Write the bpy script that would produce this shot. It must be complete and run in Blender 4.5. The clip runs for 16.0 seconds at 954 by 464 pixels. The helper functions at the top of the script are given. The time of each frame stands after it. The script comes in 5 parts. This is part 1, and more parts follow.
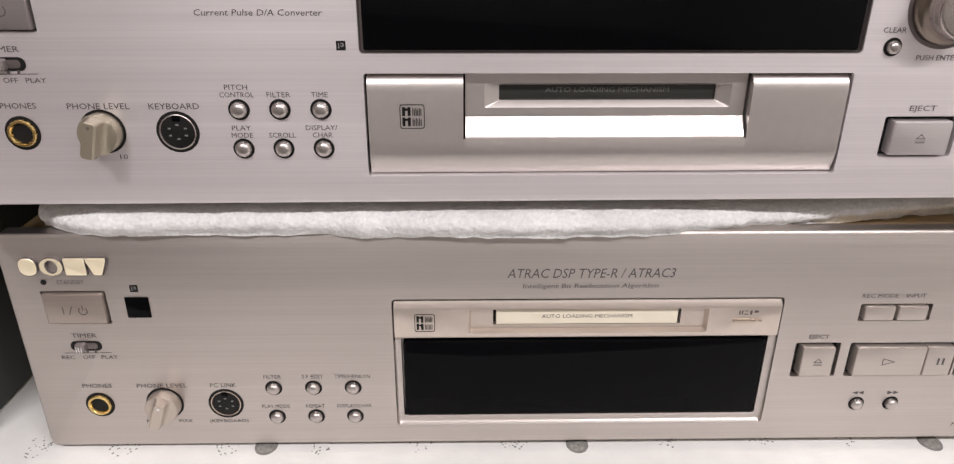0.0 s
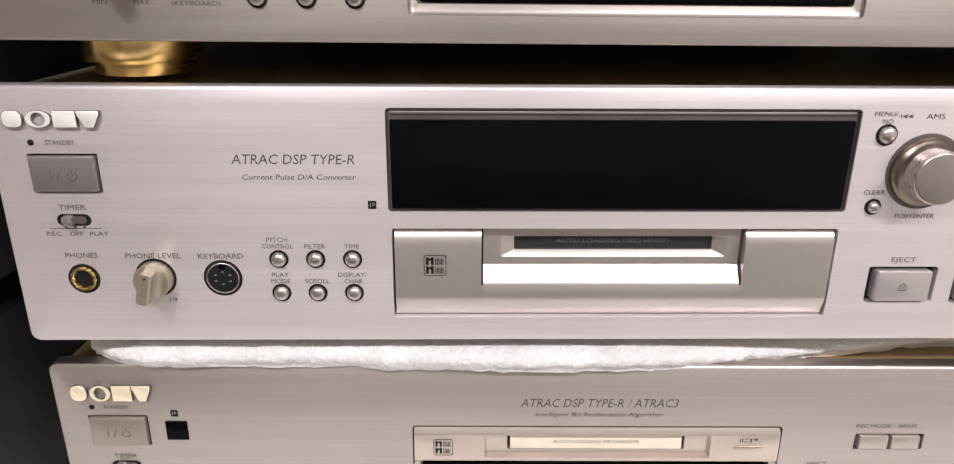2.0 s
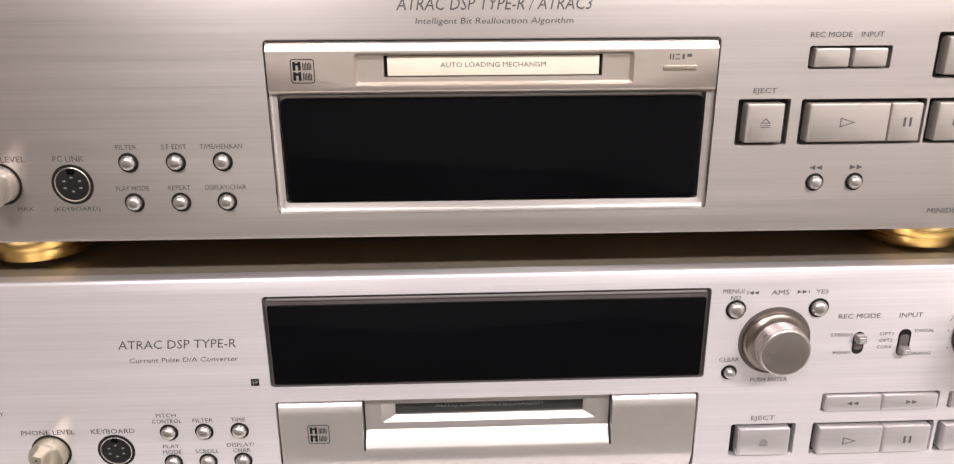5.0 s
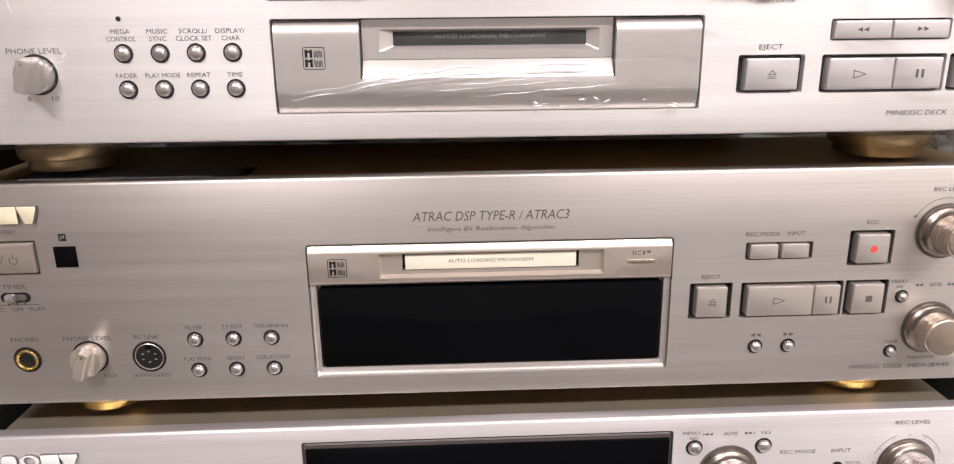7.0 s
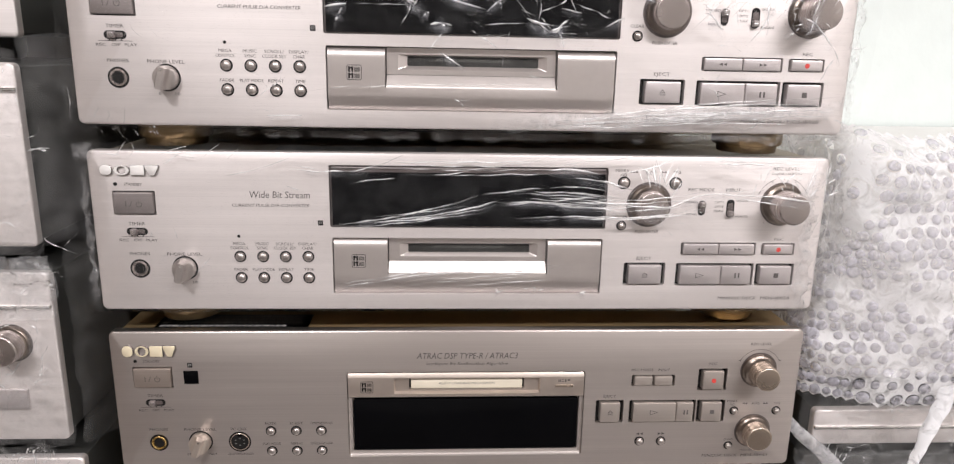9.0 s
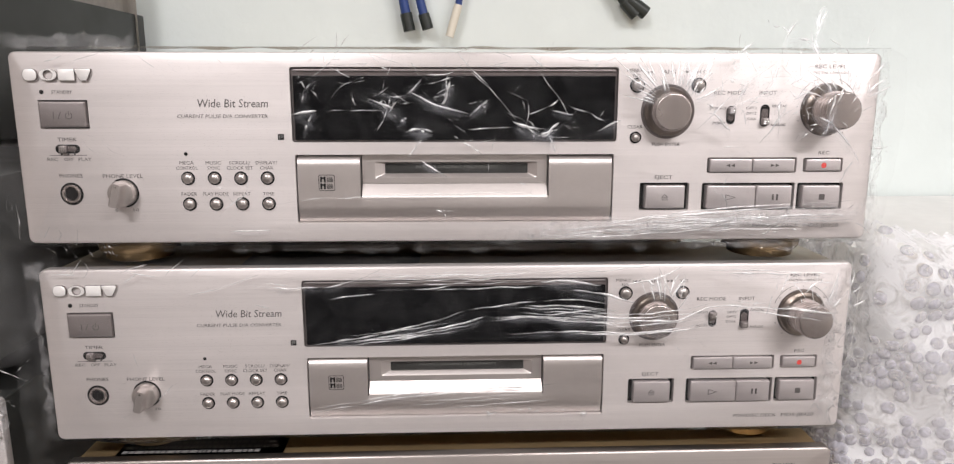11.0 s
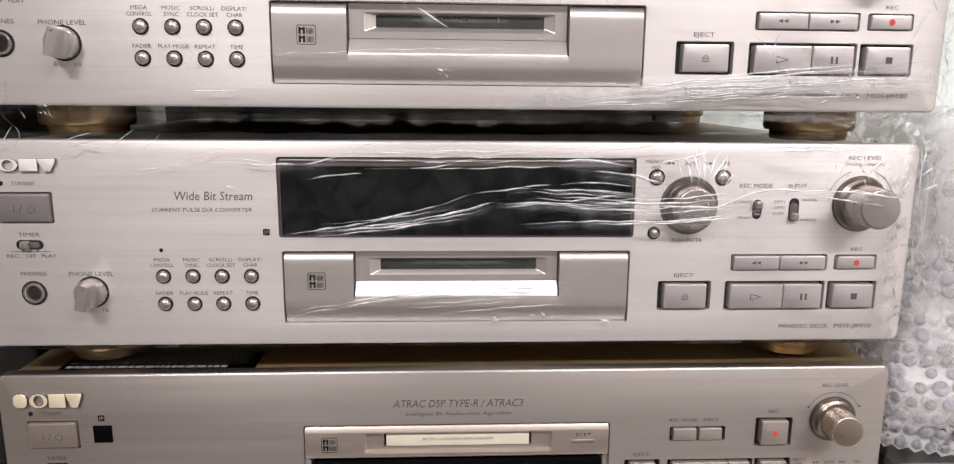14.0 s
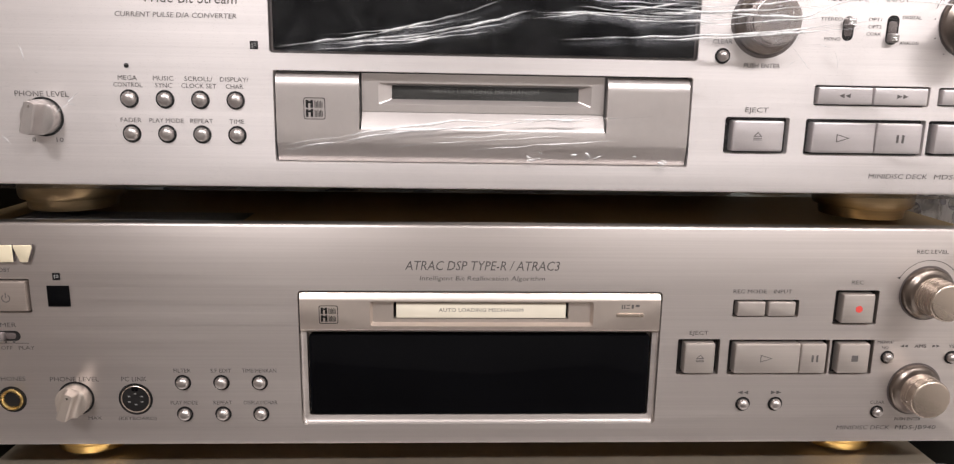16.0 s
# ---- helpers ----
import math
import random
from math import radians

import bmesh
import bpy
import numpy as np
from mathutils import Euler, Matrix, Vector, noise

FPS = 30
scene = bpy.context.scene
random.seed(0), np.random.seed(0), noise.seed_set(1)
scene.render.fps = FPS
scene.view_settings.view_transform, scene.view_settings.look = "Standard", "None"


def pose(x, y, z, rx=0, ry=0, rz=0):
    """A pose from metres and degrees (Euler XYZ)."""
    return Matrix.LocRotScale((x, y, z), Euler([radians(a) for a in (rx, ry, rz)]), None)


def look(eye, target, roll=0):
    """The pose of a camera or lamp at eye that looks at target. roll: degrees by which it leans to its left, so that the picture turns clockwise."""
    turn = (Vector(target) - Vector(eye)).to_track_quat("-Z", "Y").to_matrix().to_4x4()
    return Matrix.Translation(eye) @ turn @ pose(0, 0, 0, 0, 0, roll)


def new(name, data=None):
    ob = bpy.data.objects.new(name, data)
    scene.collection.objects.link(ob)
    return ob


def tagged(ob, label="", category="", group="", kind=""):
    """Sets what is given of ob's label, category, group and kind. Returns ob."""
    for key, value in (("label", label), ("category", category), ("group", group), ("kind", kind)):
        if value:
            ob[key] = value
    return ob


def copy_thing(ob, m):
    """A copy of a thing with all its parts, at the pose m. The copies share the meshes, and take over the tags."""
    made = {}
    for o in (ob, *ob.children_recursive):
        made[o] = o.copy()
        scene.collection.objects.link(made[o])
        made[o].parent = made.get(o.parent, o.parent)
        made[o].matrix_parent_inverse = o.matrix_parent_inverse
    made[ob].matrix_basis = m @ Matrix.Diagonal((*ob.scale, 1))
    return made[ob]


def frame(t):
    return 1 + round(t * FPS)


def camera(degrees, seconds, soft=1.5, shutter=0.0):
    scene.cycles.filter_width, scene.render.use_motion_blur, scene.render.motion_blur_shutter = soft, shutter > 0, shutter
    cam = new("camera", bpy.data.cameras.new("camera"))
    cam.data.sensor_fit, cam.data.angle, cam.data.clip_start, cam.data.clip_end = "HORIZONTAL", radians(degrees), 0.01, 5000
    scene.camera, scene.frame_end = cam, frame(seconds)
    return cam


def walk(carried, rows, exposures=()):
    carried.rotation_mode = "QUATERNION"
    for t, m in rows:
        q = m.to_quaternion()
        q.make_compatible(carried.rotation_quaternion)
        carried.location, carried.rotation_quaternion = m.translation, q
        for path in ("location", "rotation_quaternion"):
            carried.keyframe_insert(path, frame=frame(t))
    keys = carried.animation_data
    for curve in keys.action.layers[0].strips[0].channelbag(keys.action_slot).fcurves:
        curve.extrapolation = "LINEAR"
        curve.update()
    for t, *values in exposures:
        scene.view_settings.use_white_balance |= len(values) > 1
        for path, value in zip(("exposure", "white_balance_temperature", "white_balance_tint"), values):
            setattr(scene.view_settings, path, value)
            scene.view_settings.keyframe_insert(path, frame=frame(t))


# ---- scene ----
cam = camera(66.45, 16.0, 1.25)
PATH = [
    (0.0, pose(-0.0511, -0.2375, 0.2251, 65.995, -0.572, -1.854)),
    (0.5, pose(-0.0526, -0.2414, 0.2299, 67.743, -1.289, -1.385)),
    (1.0, pose(-0.0588, -0.2475, 0.2431, 68.858, -0.888, -0.098)),
    (1.5, pose(-0.0597, -0.2471, 0.2518, 69.824, -1.299, -0.834)),
    (2.0, pose(-0.0536, -0.2473, 0.2622, 70.408, -0.607, -0.830)),
    (2.5, pose(-0.0484, -0.2473, 0.2702, 71.372, -0.608, -0.835)),
    (3.0, pose(-0.0389, -0.2457, 0.2775, 72.119, 0.270, -0.865)),
    (3.5, pose(-0.0347, -0.2414, 0.2852, 72.179, -0.587, -2.236)),
    (3.7, pose(-0.0326, -0.2404, 0.2868, 72.249, -0.457, -2.301)),
    (5.8, pose(-0.0041, -0.2552, 0.3503, 71.449, 0.610, -1.605)),
    (6.0, pose(-0.0052, -0.2604, 0.3558, 72.117, 0.765, -1.688)),
    (6.5, pose(-0.0064, -0.2671, 0.3697, 73.042, 0.363, -1.630)),
    (7.0, pose(-0.0111, -0.2813, 0.3941, 73.719, 0.697, -1.803)),
    (7.5, pose(-0.0137, -0.3061, 0.4323, 74.126, 1.193, -1.765)),
    (8.0, pose(-0.0103, -0.3424, 0.4614, 73.927, 0.046, -0.815)),
    (8.5, pose(-0.0121, -0.3949, 0.4739, 75.084, 0.678, -0.883)),
    (8.7, pose(-0.0148, -0.4160, 0.4863, 75.844, -0.165, -0.866)),
    (9.0, pose(-0.0141, -0.4203, 0.5044, 75.834, -0.942, -2.654)),
    (9.5, pose(0.0045, -0.3847, 0.5292, 77.684, -0.717, -2.787)),
    (9.7, pose(0.0052, -0.3793, 0.5384, 79.118, -0.272, -2.673)),
    (11.8, pose(-0.0002, -0.3723, 0.5354, 77.511, 0.104, -1.637)),
    (12.0, pose(-0.0007, -0.3693, 0.5295, 76.948, 0.268, -1.888)),
    (12.5, pose(-0.0035, -0.3649, 0.5193, 76.926, -0.309, -2.430)),
    (13.0, pose(0.0005, -0.3577, 0.5083, 78.391, 0.367, -2.490)),
    (13.5, pose(-0.0025, -0.3413, 0.4858, 78.772, -0.058, -2.698)),
    (14.0, pose(-0.0025, -0.3305, 0.4679, 78.948, -0.332, -2.285)),
    (14.5, pose(-0.0063, -0.3236, 0.4556, 79.094, -0.075, -0.917)),
    (15.0, pose(-0.0112, -0.3073, 0.4384, 79.462, -0.683, -1.759)),
    (15.5, pose(-0.0136, -0.2939, 0.4156, 79.523, -0.744, -2.359)),
    (16.0, pose(-0.0107, -0.2862, 0.3926, 78.195, -0.894, -1.950)),
]
EXPOSURES = [(0.0, -0.46), (1.0, -0.32), (2.0, -0.18), (3.5, -0.04), (6.0, 0.24), (7.5, 0.02), (9.0, -0.28), (12.5, -0.42), (14.5, -0.36), (15.4, -0.50), (16.0, -0.20)]
walk(cam, PATH, EXPOSURES)

# ---- world, lamps ----
world = bpy.data.worlds.new("world")
world.use_nodes = True
scene.world = world
world.node_tree.nodes["Background"].inputs[0].default_value = (0.8, 0.88, 1.0, 1)
world.node_tree.nodes["Background"].inputs[1].default_value = 0.05


def area_lamp(name, place, target, sx, sy, power, colour):
    data = bpy.data.lights.new(name, "AREA")
    data.shape, data.size, data.size_y, data.energy, data.color = "RECTANGLE", sx, sy, power, colour
    ob = new(name, data)
    ob.matrix_world = look(place, target)
    return ob


area_lamp("ceiling_tube_lamp", (-0.55, -1.30, 1.53), (-0.55, -1.30, 0.0), 0.6, 0.16, 35.0, (1.0, 0.955, 0.965))
area_lamp("ceiling_tube_lamp", (0.85, -1.30, 1.53), (0.85, -1.30, 0.0), 1.2, 0.16, 52.0, (1.0, 0.955, 0.965))

# ---- materials ----


def material(name, colour, rough=0.5, metal=0.0, grain=None, mottle=None, bump=None, spec=None, wear=0.0):
    """Principled material. grain: (scale xyz, amount) fine streaks; mottle: (scale, amount) broad variation; bump: (scale xyz, depth)."""
    m = bpy.data.materials.new(name)
    m.use_nodes = True
    nt = m.node_tree
    b = nt.nodes["Principled BSDF"]
    b.inputs["Base Color"].default_value = (*colour, 1)
    b.inputs["Roughness"].default_value = rough
    b.inputs["Metallic"].default_value = metal
    if spec is not None:
        b.inputs["Specular IOR Level"].default_value = spec
    co = nt.nodes.new("ShaderNodeTexCoord")

    def noise_of(scale, detail=3.0):
        mp = nt.nodes.new("ShaderNodeMapping")
        mp.inputs["Scale"].default_value = scale if isinstance(scale, tuple) else (scale,) * 3
        nz = nt.nodes.new("ShaderNodeTexNoise")
        nz.inputs["Scale"].default_value = 1.0
        nz.inputs["Detail"].default_value = detail
        nt.links.new(co.outputs["Object"], mp.inputs["Vector"])
        nt.links.new(mp.outputs["Vector"], nz.inputs["Vector"])
        return nz.outputs["Fac"]

    value = None
    for part_, gain in ((grain, 1.0), (mottle, 1.0)):
        if not part_:
            continue
        f = noise_of(part_[0])
        r = nt.nodes.new("ShaderNodeMapRange")
        r.inputs["From Min"].default_value, r.inputs["From Max"].default_value = 0.3, 0.7
        r.inputs["To Min"].default_value, r.inputs["To Max"].default_value = 1 - part_[1], 1 + part_[1]
        nt.links.new(f, r.inputs["Value"])
        if value is None:
            value = r.outputs[0]
        else:
            mul = nt.nodes.new("ShaderNodeMath")
            mul.operation = "MULTIPLY"
            nt.links.new(value, mul.inputs[0])
            nt.links.new(r.outputs[0], mul.inputs[1])
            value = mul.outputs[0]
    if value is not None:
        mix = nt.nodes.new("ShaderNodeVectorMath")
        mix.operation = "SCALE"
        mix.inputs[0].default_value = colour
        nt.links.new(value, mix.inputs["Scale"])
        nt.links.new(mix.outputs[0], b.inputs["Base Color"])
        rr = nt.nodes.new("ShaderNodeMath")
        rr.operation = "MULTIPLY"
        rr.inputs[1].default_value = rough
        nt.links.new(value, rr.inputs[0])
        nt.links.new(rr.outputs[0], b.inputs["Roughness"])
    if bump:
        bp = nt.nodes.new("ShaderNodeBump")
        bp.inputs["Strength"].default_value = 1.0
        bp.inputs["Distance"].default_value = bump[1]
        nt.links.new(noise_of(bump[0], 4.0), bp.inputs["Height"])
        nt.links.new(bp.outputs[0], b.inputs["Normal"])
    return m


def sheer(name, colour, cover, rough=0.12, gloss=0.25, scale=60.0, depth=0.002, faded=0.0):
    """Thin clear plastic: see-through, with a milky share that varies and a sharp gloss on its creases."""
    m = bpy.data.materials.new(name)
    m.use_nodes = True
    nt = m.node_tree
    nt.nodes.remove(nt.nodes["Principled BSDF"])
    out = nt.nodes["Material Output"]
    co = nt.nodes.new("ShaderNodeTexCoord")
    nz = nt.nodes.new("ShaderNodeTexNoise")
    nz.inputs["Scale"].default_value, nz.inputs["Detail"].default_value = scale, 5.0
    nz.inputs["Distortion"].default_value = 1.2
    nt.links.new(co.outputs["Object"], nz.inputs["Vector"])
    bp = nt.nodes.new("ShaderNodeBump")
    bp.inputs["Distance"].default_value = depth
    nt.links.new(nz.outputs["Fac"], bp.inputs["Height"])
    clear = nt.nodes.new("ShaderNodeBsdfTransparent")
    shine = nt.nodes.new("ShaderNodeBsdfGlossy")
    shine.inputs["Roughness"].default_value = rough
    nt.links.new(bp.outputs[0], shine.inputs["Normal"])
    milk = nt.nodes.new("ShaderNodeBsdfDiffuse")
    milk.inputs["Color"].default_value = (*colour, 1)
    glow = nt.nodes.new("ShaderNodeBsdfTranslucent")
    glow.inputs["Color"].default_value = (*colour, 1)
    both = nt.nodes.new("ShaderNodeMixShader")
    both.inputs[0].default_value = 0.4
    nt.links.new(milk.outputs[0], both.inputs[1])
    nt.links.new(glow.outputs[0], both.inputs[2])
    rng = nt.nodes.new("ShaderNodeMapRange")
    rng.inputs["From Min"].default_value, rng.inputs["From Max"].default_value = 0.35, 0.75
    rng.inputs["To Min"].default_value, rng.inputs["To Max"].default_value = cover * 0.4, cover * 1.8
    nt.links.new(nz.outputs["Fac"], rng.inputs["Value"])
    a = nt.nodes.new("ShaderNodeMixShader")
    nt.links.new(rng.outputs[0], a.inputs[0])
    nt.links.new(clear.outputs[0], a.inputs[1])
    nt.links.new(both.outputs[0], a.inputs[2])
    fr = nt.nodes.new("ShaderNodeFresnel")
    fr.inputs["IOR"].default_value = 1.0 + gloss
    nt.links.new(bp.outputs[0], fr.inputs["Normal"])
    c = nt.nodes.new("ShaderNodeMixShader")
    nt.links.new(fr.outputs[0], c.inputs[0])
    nt.links.new(a.outputs[0], c.inputs[1])
    nt.links.new(shine.outputs[0], c.inputs[2])
    if faded:
        edge = nt.nodes.new("ShaderNodeAttribute")
        edge.attribute_name = "fade"
        whole = nt.nodes.new("ShaderNodeMixShader")
        fold = nt.nodes.new("ShaderNodeMixShader")
        fold.inputs[0].default_value = faded
        nt.links.new(c.outputs[0], fold.inputs[1])
        nt.links.new(shine.outputs[0], fold.inputs[2])
        nt.links.new(edge.outputs["Fac"], whole.inputs[0])
        nt.links.new(clear.outputs[0], whole.inputs[1])
        nt.links.new(fold.outputs[0], whole.inputs[2])
        nt.links.new(whole.outputs[0], out.inputs["Surface"])
    else:
        nt.links.new(c.outputs[0], out.inputs["Surface"])
    return m


BRUSH = (6.0, 6.0, 1400.0)
M_CHAMP = material("champagne_aluminium", (0.53, 0.482, 0.456), 0.38, 0.97, (BRUSH, 0.045), ((4.0, 4.0, 190.0), 0.03), (BRUSH, 0.00002))
M_SILVER = material("silver_aluminium", (0.74, 0.69, 0.70), 0.40, 0.75, (BRUSH, 0.045), ((4.0, 4.0, 190.0), 0.03), (BRUSH, 0.00002))
M_PALE = material("pale_aluminium", (0.71, 0.665, 0.65), 0.42, 0.70, (BRUSH, 0.04), ((4.0, 4.0, 190.0), 0.03), (BRUSH, 0.00002))
for brushed in (M_CHAMP, M_SILVER, M_PALE):
    # level brushing spreads the gloss upwards and downwards
    shader = brushed.node_tree.nodes["Principled BSDF"]
    upright = brushed.node_tree.nodes.new("ShaderNodeCombineXYZ")
    upright.inputs["Z"].default_value = 1.0
    shader.inputs["Anisotropic"].default_value = 0.72
    brushed.node_tree.links.new(upright.outputs[0], shader.inputs["Tangent"])
M_FLAP_C = material("champagne_flap", (0.60, 0.525, 0.47), 0.33, 0.8, ((300.0,) * 3, 0.02), (14.0, 0.03))
M_FLAP_S = material("silver_flap", (0.57, 0.525, 0.505), 0.36, 0.8, ((300.0,) * 3, 0.02), (14.0, 0.03))
M_KNOB_C = material("champagne_knob", (0.50, 0.42, 0.35), 0.27, 0.9, ((40.0, 900.0, 40.0), 0.05), None)
M_KNOB_S = material("silver_knob", (0.46, 0.41, 0.39), 0.27, 0.9, ((40.0, 900.0, 40.0), 0.05), None)
M_FLANGE = material("dark_polished_flange", (0.21, 0.175, 0.15), 0.30, 1.0, ((40.0, 900.0, 40.0), 0.06), (150.0, 0.06))
M_KEY_C = material("champagne_key", (0.50, 0.45, 0.415), 0.38, 0.75, (BRUSH, 0.04), None)
M_KEY_S = material("silver_key", (0.58, 0.54, 0.54), 0.38, 0.75, (BRUSH, 0.04), None)
M_POWER = material("power_key_grey", (0.28, 0.25, 0.245), 0.42, 0.7, (BRUSH, 0.05), None)
M_POWER_C = material("power_key_bronze", (0.37, 0.315, 0.28), 0.42, 0.75, (BRUSH, 0.05), None)
M_GRIP = material("olive_brass_grip", (0.44, 0.395, 0.31), 0.45, 0.85, ((40.0, 900.0, 40.0), 0.05), None)
M_GRIP_C = material("champagne_grip", (0.53, 0.465, 0.41), 0.46, 0.85, ((40.0, 900.0, 40.0), 0.05), None)
M_GRIP_S = material("silver_grip", (0.47, 0.43, 0.41), 0.42, 0.85, ((40.0, 900.0, 40.0), 0.05), None)
M_BALL = material("satin_button", (0.50, 0.46, 0.44), 0.33, 0.95, None, (200.0, 0.05))
M_BLACK = material("black_gap", (0.010, 0.009, 0.009), 0.6, 0.0, None, (120.0, 0.2), None, 0.2)
M_INK = material("grey_ink", (0.088, 0.078, 0.075), 0.6)
M_GLASS = material("black_display_glass", (0.0025, 0.0025, 0.003), 0.05, 0.0, None, (30.0, 0.15), None, 0.06)
M_LEDGE = material("display_ledge_brown", (0.16, 0.135, 0.13), 0.4, 0.6, None, (60.0, 0.1))
M_SLOT = material("smoked_slot_shutter", (0.020, 0.020, 0.018), 0.45, 0.0, None, (80.0, 0.15))
M_CREAM = material("cream_slot_shutter", (0.72, 0.66, 0.54), 0.35, 0.1, None, (80.0, 0.04))
M_CREAM_INK = material("pale_ink", (0.15, 0.15, 0.14), 0.6)
# brass darkened by colour for the shade in the gap below a deck
M_BRASS_SHADED = material("shaded_brass_foot", (0.26, 0.19, 0.105), 0.4, 0.9, ((20.0, 20.0, 1500.0), 0.08), (40.0, 0.1))
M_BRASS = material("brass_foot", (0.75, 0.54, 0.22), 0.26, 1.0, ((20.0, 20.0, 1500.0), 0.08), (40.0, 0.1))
M_LOGO_S = material("polished_logo_silver", (0.92, 0.90, 0.88), 0.28, 0.35)
M_LOGO_C = material("polished_logo_gold", (0.88, 0.78, 0.57), 0.28, 0.4)
M_CHROME = material("chrome", (0.8, 0.79, 0.77), 0.12, 1.0)
M_RED = material("red_mark", (0.62, 0.06, 0.05), 0.5)
M_CASE = material("case_steel_champagne", (0.50, 0.36, 0.19), 0.42, 0.75, ((300.0,) * 3, 0.04), (12.0, 0.08))
M_CASE_S = material("case_steel_silver", (0.46, 0.39, 0.30), 0.42, 0.75, ((300.0,) * 3, 0.04), (12.0, 0.08))
M_FOAM = material("white_foam", (0.66, 0.655, 0.65), 0.75, 0.0, ((700.0,) * 3, 0.09), (60.0, 0.08), ((420.0,) * 3, 0.0012))
M_BOARD = material("white_board", (0.82, 0.81, 0.79), 0.55, 0.0, ((90.0,) * 3, 0.03), (14.0, 0.05), ((500.0,) * 3, 0.0001))
M_STAIN = material("worn_rivet", (0.30, 0.29, 0.27), 0.6, 0.3, ((900.0,) * 3, 0.3), (200.0, 0.3))
M_HOLE = material("board_hole", (0.22, 0.21, 0.20), 0.8, 0.0, None, (300.0, 0.2))
M_WALL = material("pale_mint_wall", (0.74, 0.80, 0.78), 0.75, 0.0, ((40.0,) * 3, 0.015), (4.0, 0.03), ((120.0,) * 3, 0.0003))
M_ROOM = material("room_plaster", (0.80, 0.775, 0.745), 0.8, 0.0, ((30.0,) * 3, 0.03), (2.0, 0.05))
# two unseen surfaces, dark so the metal panels reflect less left and below
M_WEST = material("dark_unseen_wall", (0.36, 0.315, 0.285), 0.8, 0.0, ((30.0,) * 3, 0.03), (2.0, 0.05))
M_FLOORM = material("dark_unseen_floor", (0.075, 0.062, 0.052), 0.5, 0.0, ((60.0,) * 3, 0.05), (3.0, 0.08))
M_CURTAIN = material("grey_beige_cloth", (0.42, 0.39, 0.35), 0.85, 0.0, ((500.0, 500.0, 60.0), 0.08), (12.0, 0.08))
M_BLUE = material("blue_cable", (0.02, 0.05, 0.20), 0.45)
M_DARKC = material("dark_cable", (0.02, 0.025, 0.022), 0.45)
M_WHITEC = material("cream_plug", (0.72, 0.68, 0.58), 0.5)
M_DARK = material("dark_case", (0.035, 0.036, 0.034), 0.5, 0.2, None, (20.0, 0.2))
M_STICKER = material("grey_sticker", (0.20, 0.20, 0.205), 0.5, 0.0, None, (60.0, 0.1))
M_STICKINK = material("sticker_bars", (0.28, 0.275, 0.27), 0.6)
M_WRAP = sheer("clear_wrap", (0.86, 0.86, 0.86), 0.022, 0.07, 0.08, 70.0, 0.0008)
M_LOOSE = sheer("loose_wrap", (0.86, 0.86, 0.86), 0.10, 0.12, 0.14, 110.0, 0.002, 0.02)
M_WRAP2 = sheer("thick_wrap", (0.86, 0.86, 0.87), 0.20, 0.12, 0.11, 150.0, 0.002, 0.03)
# near-opaque white: the lamp's glint on film folds is put into the colour
M_GLINT = sheer("white_glint", (0.97, 0.97, 0.97), 0.97, 0.34, 0.20, 300.0, 0.0006, 0.42)
# bluish milk colour that paints the wall's soft reflection on the film
M_SHEEN = sheer("film_sheen", (0.88, 0.91, 0.99), 0.11, 0.3, 0.05, 120.0, 0.002, 0.04)
# milky share that lays a painted haze over the bubble wrap
M_VEIL = sheer("softening_haze", (0.95, 0.95, 0.97), 0.17, 0.14, 0.07, 45.0, 0.002, 0.02)
M_STRAND = sheer("strand_film", (0.93, 0.93, 0.95), 0.38, 0.14, 0.10, 90.0, 0.002)
M_HAZE = sheer("smooth_film", (0.86, 0.86, 0.86), 0.09, 0.15, 0.06, 22.0, 0.001, 0.02)
# grey tint paints the shade seen through clear bubbles
M_BUBBLE = sheer("shaded_bubble_film", (0.69, 0.68, 0.75), 0.60, 0.14, 0.08, 160.0, 0.0010)
M_SHEET = sheer("bubble_sheet", (0.96, 0.96, 0.97), 1.0, 0.16, 0.16, 90.0, 0.003)

# ---- mesh helpers (deck coordinates in mm: u to the right, v down, w out of the panel) ----


def P(u, v, w=0.0):
    return Vector((u * 0.001, -w * 0.001, -v * 0.001))


def finish(name, bm, mat, parent=None, label="", sharp=40, recalc=True):
    if recalc:
        bmesh.ops.recalc_face_normals(bm, faces=bm.faces)
    me = bpy.data.meshes.new(name)
    for f in bm.faces:
        f.smooth = True
    bm.to_mesh(me)
    bm.free()
    me.set_sharp_from_angle(angle=radians(sharp))
    me.materials.append(mat)
    ob = new(name, me)
    if parent:
        ob.parent = parent
    if label:
        tagged(ob, label)
    return ob


def part(name, bm, mat, parent, label=""):
    return finish(name, bm, mat, parent, label)


def rr(u0, v0, u1, v1, r=0.6, n=4):
    """A rounded rectangle as (u, v) pairs."""
    r = min(r, (u1 - u0) / 2.01, (v1 - v0) / 2.01)
    pts = []
    for cu, cv, a0 in ((u1 - r, v1 - r, 0), (u0 + r, v1 - r, 90), (u0 + r, v0 + r, 180), (u1 - r, v0 + r, 270)):
        for i in range(n + 1):
            a = radians(a0 + 90 * i / n)
            pts.append((cu + r * math.cos(a), cv + r * math.sin(a)))
    return pts


